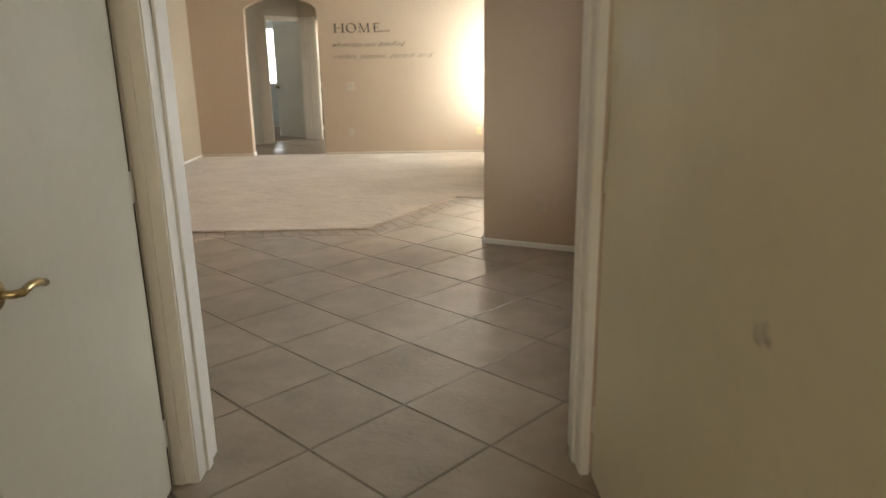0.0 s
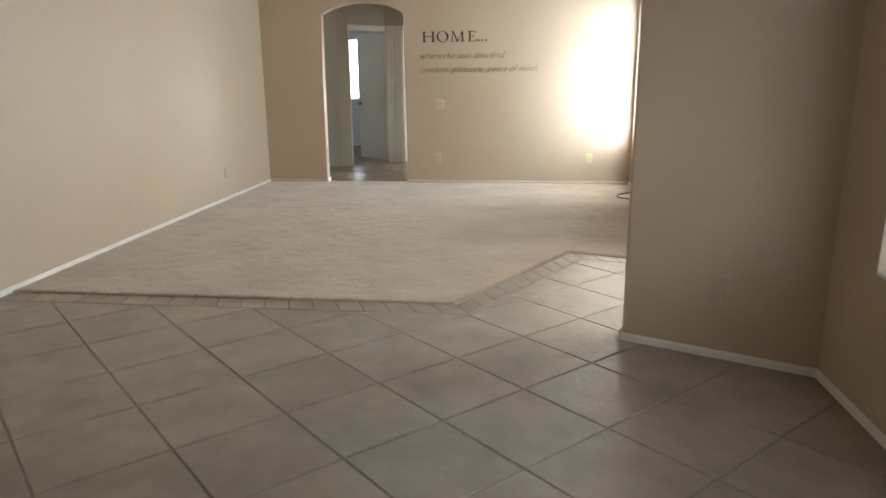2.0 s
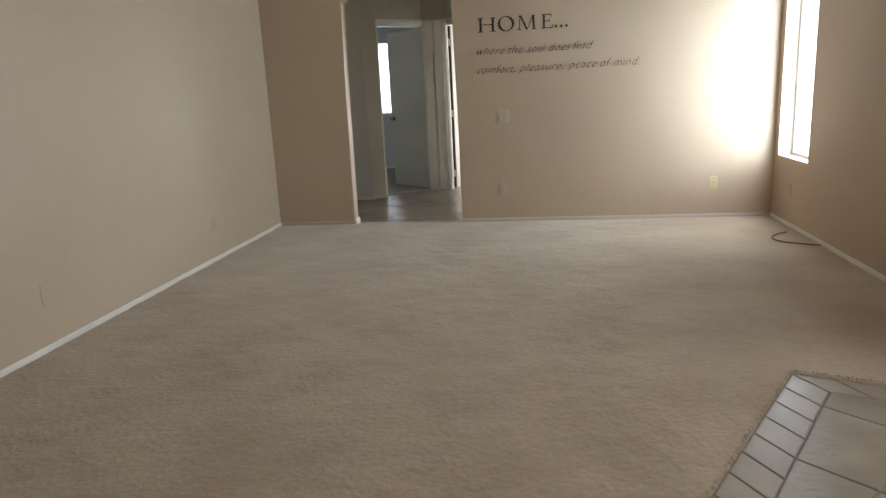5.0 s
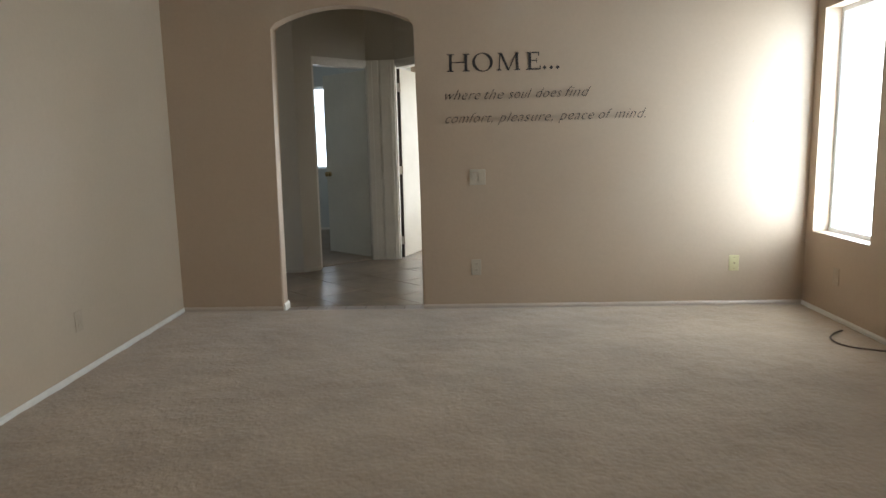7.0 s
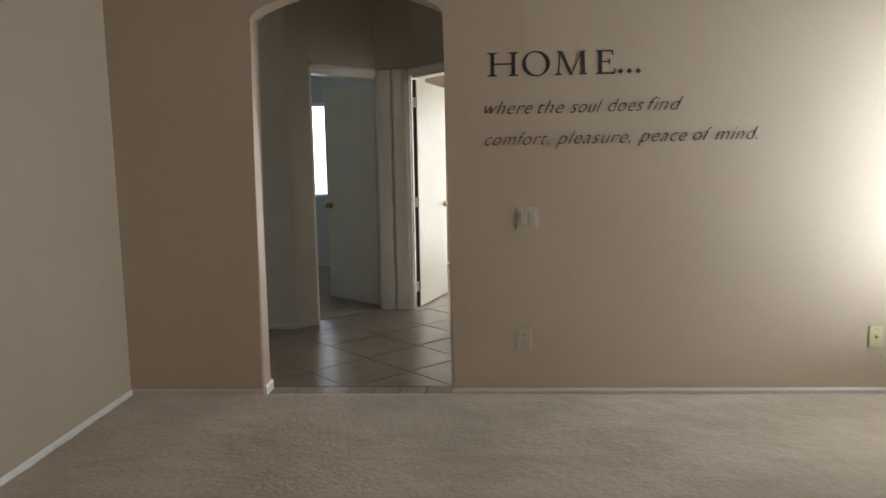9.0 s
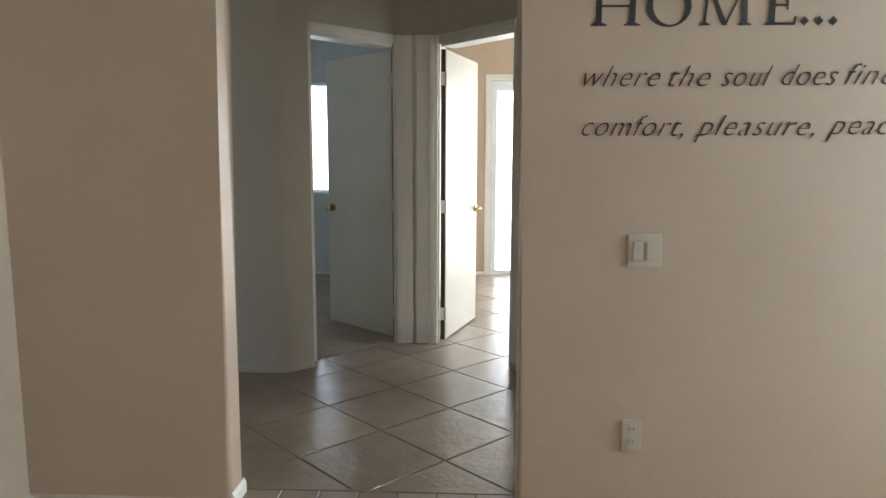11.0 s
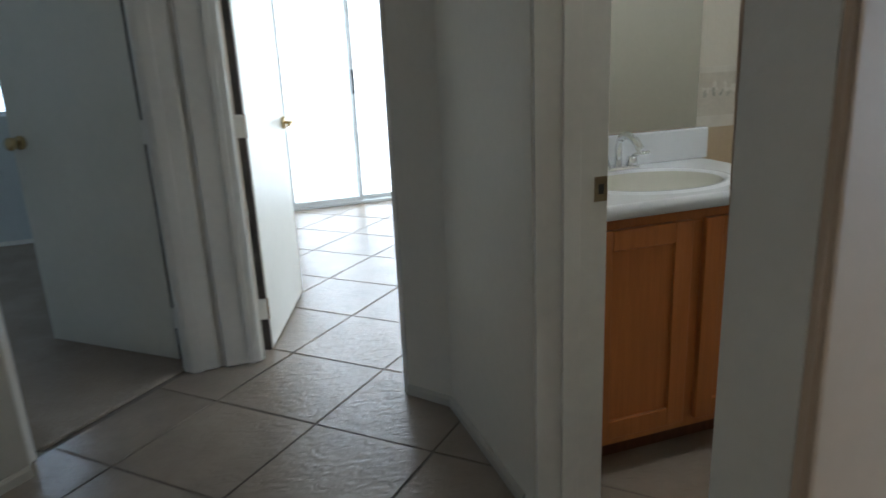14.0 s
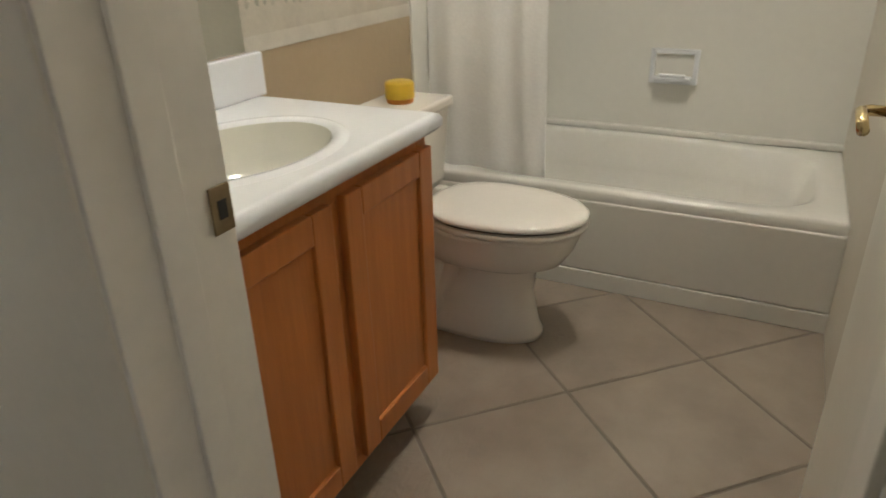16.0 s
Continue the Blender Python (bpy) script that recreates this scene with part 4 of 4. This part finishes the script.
sw = thing("light_switch", "ivory double rocker light switch on the tan wall", "light switch", (-0.926, Y_BACK, 0.995))
m = Matrix.Translation((-0.926, Y_BACK, 0.995))
part("plate", bx(-0.0585, 0.0585, -0.006, 0, -0.0575, 0.0575, m, 0.003), PLATE, sw)
for dx in (-0.023, 0.023):
    part("rocker_frame", bx(dx - 0.0185, dx + 0.0185, -0.0068, -0.006, -0.035, 0.035, m), PLATE_WALL, sw)
    part("rocker", bx(dx - 0.0165, dx + 0.0165, -0.0115, -0.0068, -0.033, 0.033, m @ Matrix.Rotation(radians(3), 4, "X"), 0.002), PLATE, sw)
nail = thing("wall_nail", "small dark nail in the tan wall", "nail", (1.05, Y_BACK, 1.35))
part("shank", cyl((1.05, Y_BACK, 1.35), (1.05, Y_BACK - 0.012, 1.352), 0.0025, 8), BLACK, nail)

cord = thing("cable", "loose brown cable lying on the carpet by the wall", "cable", (1.43, 10.5, 0))
pts = [(1.36, 11.02, 0.017), (1.27, 10.95, 0.018), (1.20, 10.85, 0.017), (1.185, 10.74, 0.017), (1.23, 10.65, 0.018), (1.31, 10.60, 0.018), (1.39, 10.56, 0.017), (1.447, 10.52, 0.018)]
smooth_pts = []
for i in range(len(pts) - 1):
    p0, p1, p2, p3 = (Vector(pts[max(0, min(len(pts) - 1, i + d))]) for d in (-1, 0, 1, 2))
    for u in (0, 0.25, 0.5, 0.75):
        smooth_pts.append(0.5 * ((2 * p1) + (p2 - p0) * u + (2 * p0 - 5 * p1 + 4 * p2 - p3) * u * u + (3 * p1 - p0 - 3 * p2 + p3) * u ** 3))
part("lead", tube(smooth_pts, 0.0055, 8), mat("brown cable", (0.10, 0.065, 0.045), 0.5), cord, smooth=True)

# ---- bathroom things ----
VX0, VX1, VY0, VY1 = -0.969, -0.225, 12.868, 13.352
van = thing("vanity_cabinet", "honey oak bathroom vanity cabinet with two panelled doors", "cabinet", ((VX0 + VX1) / 2, 13.1, 0))
bm = bx(VX0, VX1, VY0 + 0.022, VY1, 0.095, 0.66, bev=0.002)
for x0, x1 in ((VX0, VX0 + 0.016), (VX1 - 0.016, VX1)):
    box(bm, x0, x1, VY0 + 0.022, VY1, 0.66, 0.775)
part("body", bm, OAK, van)
# darker oak puts the recess's shade into the kick board's colour
part("toe_kick", bx(VX0, VX1 - 0.002, VY0 + 0.085, VY1, 0.0, 0.095), OAK_SHADE, van)
bm = nb()
mid_x = (VX0 + VX1) / 2 + 0.0
for x0, x1, z0, z1 in ((VX0, VX0 + 0.04, 0.095, 0.775), (VX1 - 0.04, VX1, 0.095, 0.775), (mid_x - 0.025, mid_x + 0.025, 0.135, 0.735), (VX0 + 0.04, VX1 - 0.04, 0.735, 0.775), (VX0 + 0.04, VX1 - 0.04, 0.095, 0.135)):
    box(bm, x0, x1, VY0 + 0.004, VY0 + 0.022, z0, z1, bev=0.0015)
part("face_frame", bm, OAK, van)
for x0, x1 in ((VX0 + 0.03, mid_x - 0.030), (mid_x + 0.013, VX1 - 0.008)):
    bm = nb()
    z0, z1, f = 0.125, 0.745, 0.058
    for a, b, c, d in ((x0, x0 + f, z0, z1), (x1 - f, x1, z0, z1), (x0 + f, x1 - f, z0, z0 + f), (x0 + f, x1 - f, z1 - f, z1)):
        box(bm, a, b, VY0 - 0.016, VY0 + 0.004, c, d, bev=0.003)
    d = part("door", bm, OAK, van)
    bm = nb()
    box(bm, x0 + f, x1 - f, VY0 - 0.006, VY0 + 0.002, z0 + f, z1 - f)
    part("panel", bm, OAK, d)

# countertop with moulded basin
top = thing("sink_counter", "white cultured marble vanity top with an oval basin and backsplash", "countertop", (-0.6, 13.1, 0.78))
TX0, TX1, TY0, TY1, TZ = -0.970, -0.200, 12.838, 13.356, 0.815
bcx, bcy, brx, bry = -0.600, 13.075, 0.215, 0.155
n = 48


def to_rect(a, inset, z, r=0.02):
    """Point of the slab's outline seen from the basin's centre at angle a."""
    c, s = math.cos(a), math.sin(a)
    ks = []
    if c > 1e-6:
        ks.append((TX1 - inset - bcx) / c)
    if c < -1e-6:
        ks.append((TX0 + inset - bcx) / c)
    if s > 1e-6:
        ks.append((TY1 - inset - bcy) / s)
    if s < -1e-6:
        ks.append((TY0 + inset - bcy) / s)
    k = min(ks)
    return (bcx + c * k, bcy + s * k, z)


corner = [math.atan2(y - bcy, x - bcx) for x, y in ((TX0, TY0), (TX1, TY0), (TX1, TY1), (TX0, TY1))]
angs = sorted([2 * math.pi * k / n - math.pi for k in range(n)] + corner)


def oval_at(rx, ry, z):
    return [(bcx + rx * math.cos(a), bcy + ry * math.sin(a), z) for a in angs]


outer = lambda inset, z: [to_rect(a, inset, z) for a in angs]
bm = loft([outer(0.010, TZ - 0.040), outer(0.001, TZ - 0.030), outer(0.0, TZ - 0.014), outer(0.005, TZ - 0.003), outer(0.014, TZ), outer(0.020, TZ), oval_at(brx + 0.040, bry + 0.036, TZ), oval_at(brx + 0.034, bry + 0.034, TZ), oval_at(brx + 0.026, bry + 0.026, TZ + 0.006),
           oval_at(brx + 0.008, bry + 0.008, TZ + 0.005), oval_at(brx, bry, TZ - 0.002)], (False, False))
part("slab", bm, MARBLE, top, smooth=True)
part("basin", loft([oval_at(brx, bry, TZ - 0.002), oval_at(brx * 0.96, bry * 0.95, TZ - 0.02), oval_at(brx * 0.82, bry * 0.80, TZ - 0.075), oval_at(brx * 0.5, bry * 0.48, TZ - 0.115), oval_at(0.02, 0.02, TZ - 0.122)], (False, True)), BASIN, top, "cream oval basin", True)
part("backsplash", bx(TX0, TX1 + 0.002, 13.334, 13.3575, TZ + 0.0005, TZ + 0.108, bev=0.006, seg=3), MARBLE, top, smooth=False)
part("drain", cyl((bcx, bcy, TZ - 0.121), (bcx, bcy, TZ - 0.117), 0.022, 20), CHROME, top)

fau = thing("faucet", "chrome two-handle bathroom faucet", "faucet", (bcx, 13.27, TZ))
part("base", loft([oval(bcx, 13.275, 0.082, 0.026, TZ + d, 28, 3) for d in (0.0, 0.012)] + [oval(bcx, 13.275, 0.074, 0.020, TZ + 0.017, 28, 3)]), CHROME, fau, smooth=True)
part("spout", tube([(bcx, 13.275, TZ + 0.012), (bcx, 13.275, TZ + 0.075), (bcx, 13.262, TZ + 0.108), (bcx, 13.228, TZ + 0.122), (bcx, 13.185, TZ + 0.110), (bcx, 13.155, TZ + 0.086)], 0.0125, 14), CHROME, fau, smooth=True)
for dx in (-0.052, 0.052):
    h = part("valve", loft([oval(bcx + dx, 13.275, r, r, TZ + z, 20) for z, r in ((0.015, 0.021), (0.035, 0.018), (0.044, 0.015))]), CHROME, fau, smooth=True)
    part("handle", tube([(bcx + dx, 13.275, TZ + 0.046), (bcx + dx * 1.35, 13.262, TZ + 0.052), (bcx + dx * 1.9, 13.245, TZ + 0.056)], 0.0068, 10), CHROME, h, smooth=True)

mir = thing("mirror", "frameless plate mirror above the vanity", "mirror", (-0.63, 13.352, 0.94))
part("plate", bx(-0.968, -0.238, 13.3515, 13.356, 0.926, 1.86, bev=0.001), MIRROR, mir)

# wallpaper border: stripes with a printed row of leaves
paper = thing("wallpaper_border", "cream wallpaper border with a printed leaf row and pale edges", "wallpaper border", (0.2, 13.356, 0.93))
part("ground", bx(-0.236, 0.598, 13.3545, 13.3575, 0.958, 1.105), PAPER, paper)
part("edge", bx(-0.236, 0.598, 13.3535, 13.3578, 0.918, 0.958), PAPER_STRIPE, paper, "pale lower stripe")
part("edge", bx(-0.236, 0.598, 13.3535, 13.3578, 1.105, 1.125), PAPER_STRIPE, paper, "pale upper stripe")
random.seed(3)


def sprig(bm, x, z, n, l0, l1, level):
    """A cluster of printed leaves round a point."""
    for k in range(n):
        a, l = random.uniform(0, 6.28), random.uniform(l0, l1)
        w = l * random.uniform(0.35, 0.55)
        c, q = math.cos(a), math.sin(a)
        pts = [(0, 0), (l * 0.4, -w), (l * 1.2, -w * 0.8), (l * 1.7, 0), (l * 1.2, w), (l * 0.4, w * 0.9)]
        y = level - 0.00003 * k
        bm.faces.new([bm.verts.new((min(0.597, max(-0.235, x + c * u - q * v)), y, z + q * u + c * v)) for u, v in pts])


petals, bm = nb(), nb()
x = -0.215
while x < 0.59:
    z = 1.040 + random.uniform(-0.008, 0.008)
    sprig(petals, x + 0.012, z + 0.014, 5, 0.009, 0.014, 13.3543)
    sprig(bm, x, z - 0.004, random.randint(3, 5), 0.007, 0.012, 13.3540)
    x += random.uniform(0.030, 0.046)
tagged(part("petal_print", petals, PAPER_STRIPE, paper), "pale printed petals", kind="stuff")
tagged(part("leaf_print", bm, PAPER_LEAF, paper), "grey-green printed leaves", kind="stuff")

# toilet
TCX = 0.235
toi = thing("toilet", "bone-coloured porcelain toilet with closed lid", "toilet", (TCX, 12.95, 0))


def egg(z, rx, front, back, cy=12.905, p=2.2):
    return oval(TCX, cy, rx, front, z, 36, p, back)


part("bowl", loft([egg(0.0, 0.106, 0.208, 0.30, 12.93), egg(0.018, 0.106, 0.208, 0.30, 12.93), egg(0.045, 0.098, 0.194, 0.28, 12.93), egg(0.15, 0.088, 0.172, 0.22, 12.93), egg(0.235, 0.090, 0.172, 0.22, 12.92), egg(0.252, 0.108, 0.190, 0.22), egg(0.275, 0.150, 0.240, 0.22),
                   egg(0.325, 0.172, 0.272, 0.20), egg(0.372, 0.180, 0.288, 0.19), egg(0.3845, 0.180, 0.290, 0.19)]), PORCELAIN, toi, smooth=True)
part("trapway", tube([(TCX - 0.050, 12.97, 0.30), (TCX - 0.052, 13.00, 0.21), (TCX - 0.054, 13.05, 0.14), (TCX - 0.054, 13.12, 0.12), (TCX - 0.054, 13.18, 0.16), (TCX - 0.054, 13.22, 0.24)], 0.044, 16), PORCELAIN, toi, smooth=True)
part("shelf", bx(TCX - 0.10, TCX + 0.10, 13.02, 13.30, 0.02, 0.385, bev=0.03, seg=4), PORCELAIN, toi)
part("seat", loft([egg(0.385, 0.172, 0.285, 0.175), egg(0.388, 0.184, 0.303, 0.18), egg(0.400, 0.186, 0.305, 0.18), egg(0.405, 0.180, 0.298, 0.175), egg(0.4055, 0.150, 0.268, 0.15)]), PORCELAIN, toi, smooth=True)
# black filler paints the seam's shade between seat and lid
part("lid_gap_shade", loft([egg(0.4056, 0.170, 0.286, 0.168), egg(0.4135, 0.170, 0.286, 0.168)]), BLACK, toi, "black filler painted as shade under the lid")
part("lid", loft([egg(0.4137, 0.160, 0.275, 0.165), egg(0.4140, 0.181, 0.300, 0.186), egg(0.418, 0.185, 0.305, 0.19), egg(0.426, 0.184, 0.304, 0.19), egg(0.432, 0.176, 0.294, 0.182), egg(0.436, 0.158, 0.272, 0.165), egg(0.4385, 0.12, 0.215, 0.125), egg(0.4395, 0.06, 0.12, 0.07)]), LID, toi, "closed glossy oval lid", True)
for dx in (-0.075, 0.075):
    part("lid_hinge", bx(TCX + dx - 0.02, TCX + dx + 0.02, 13.085, 13.125, 0.392, 0.428, bev=0.008, seg=3), PORCELAIN, toi)
bm = loft([[(TCX + sx * w, y, z) for sx, y in ((-1, y0 + 0.03), (-0.88, y0), (0.88, y0), (1, y0 + 0.03), (1, 13.335), (-1, 13.335))] for z, w, y0 in ((0.385, 0.19, 13.165), (0.42, 0.205, 13.150), (0.66, 0.228, 13.135))])
part("tank", bm, PORCELAIN, toi)
part("tank_lid", bx(TCX - 0.238, TCX + 0.218, 13.122, 13.345, 0.66, 0.695, bev=0.010, seg=3), PORCELAIN, toi)
part("flush_lever", tube([(TCX - 0.17, 13.135, 0.61), (TCX - 0.17, 13.118, 0.61), (TCX - 0.13, 13.112, 0.604), (TCX - 0.10, 13.112, 0.598)], 0.007, 8), CHROME, toi, "chrome flush lever", True)

tubc = thing("candle_jar", "small yellow plastic tub with an orange base on the tank", "jar", (0.297, 13.235, 0.695))
part("jar", loft([oval(0.297, 13.235, r, r, z, 24) for z, r in ((0.695, 0.040), (0.698, 0.042), (0.710, 0.042))]), mat("orange plastic", (0.62, 0.23, 0.03), 0.4), tubc, "orange lower part", True)
part("lid", loft([oval(0.297, 13.235, r, r, z, 24) for z, r in ((0.710, 0.045), (0.713, 0.046), (0.755, 0.046), (0.760, 0.042))]), YELLOW, tubc, "yellow lid", True)

# bathtub
bt = thing("bathtub", "cream enamel alcove bathtub with a stepped skirt", "bathtub", (1.0, 12.65, 0))
BX0, BTY0, BTY1, RIM = 0.608, Y_HALL + 0.002, BY1 - 0.013, 0.372
tcx, tcy = (BX0 + BX1) / 2, (BTY0 + BTY1) / 2
hx, hy = (BX1 - BX0) / 2, (BTY1 - BTY0) / 2
sup = lambda rx, ry, z, p: oval(tcx, tcy, rx, ry, z, 64, p)
bm = loft([sup(hx - 0.002, hy, 0.0, 60), sup(hx - 0.002, hy, RIM - 0.035, 60), sup(hx, hy, RIM - 0.012, 60), sup(hx - 0.006, hy - 0.006, RIM - 0.002, 50), sup(hx - 0.014, hy - 0.014, RIM, 40),
           sup(hx - 0.055, hy - 0.075, RIM, 5), sup(hx - 0.068, hy - 0.095, RIM - 0.010, 4.5), sup(hx - 0.10, hy - 0.14, RIM - 0.14, 4), sup(hx - 0.14, hy - 0.20, RIM - 0.27, 3.6), sup(hx - 0.20, hy - 0.28, RIM - 0.29, 3.4), sup(0.02, 0.05, RIM - 0.295, 2)], (True, True))
part("shell", bm, TUB, bt, smooth=True)
part("foot_band", bx(BX0 - 0.007, BX0 + 0.012, BTY0, BTY1, 0.0, 0.066, bev=0.003), TUB, bt)
part("apron", bx(BX0 - 0.003, BX0 + 0.02, BTY0, BTY1, 0.067, RIM - 0.04, bev=0.008, seg=3), TUB, bt, "plain apron panel")
part("back_ledge", bx(BX1 - 0.03, BX1, BTY0, BTY1, RIM, RIM + 0.028, bev=0.010, seg=3), TUB, bt)

soap = thing("soap_dish", "white ceramic soap dish set in the tub wall", "soap dish", (BX1, 12.57, 0.65))
bm = nb()
for y0, y1, z0, z1 in ((12.478, 12.498, 0.585, 0.725), (12.648, 12.668, 0.585, 0.725), (12.498, 12.648, 0.705, 0.725), (12.498, 12.648, 0.585, 0.605)):
    box(bm, BX1 - 0.016, BX1, y0, y1, z0, z1, bev=0.004)
part("rim", bm, MARBLE, soap)
part("recess", bx(BX1 - 0.004, BX1, 12.498, 12.648, 0.605, 0.705), SURROUND, soap)
part("tray", bx(BX1 - 0.055, BX1 - 0.003, 12.500, 12.646, 0.600, 0.618, bev=0.006, seg=3), MARBLE, soap)
part("grip_bar", bx(BX1 - 0.055, BX1 - 0.040, 12.52, 12.626, 0.618, 0.632, bev=0.005, seg=3), MARBLE, soap)

cur = thing("shower_curtain", "thin white shower curtain hanging gathered at the wall end", "curtain", (0.70, 13.1, 0.30))
bm = nb()
rows = []
for iz in range(16):
    z = 0.30 + (2.0 - 0.30) * iz / 15
    row = []
    for k in range(81):
        u = k / 80
        y = 13.335 - u * (0.425 + 0.03 * (1 - iz / 15))
        fold = 0.008 * math.sin(u * 2 * math.pi * 3.2 + 0.35 * math.sin(iz * 0.4)) + 0.003 * math.sin(u * 27 + iz * 0.2)
        row.append(bm.verts.new((0.688 + fold, y, z)))
    rows.append(row)
for a, b in zip(rows, rows[1:]):
    for k in range(80):
        bm.faces.new((a[k], a[k + 1], b[k + 1], b[k]))
cl = part("cloth", bm, CLOTH, cur, smooth=True)
sol = cl.modifiers.new("thickness", "SOLIDIFY")
sol.thickness = 0.0015
part("rod", cyl((0.688, Y_HALL, 2.0), (0.688, BY1, 2.0), 0.0125, 16), CHROME, cur, "chrome curtain rod", True)

LX, LY = 0.16, 12.55
lampf = thing("ceiling_light", "round frosted glass ceiling light, switched on", "ceiling light", (LX, LY, H))
part("rim", loft([oval(LX, LY, r, r, z, 36) for z, r in ((H, 0.17), (H - 0.025, 0.17))]), TRIM, lampf)
part("diffuser", loft([oval(LX, LY, r, r, z, 36) for z, r in ((H - 0.025, 0.155), (H - 0.05, 0.145), (H - 0.075, 0.10), (H - 0.085, 0.03))]), LAMP_GLASS, lampf, "lit frosted glass bowl", True)
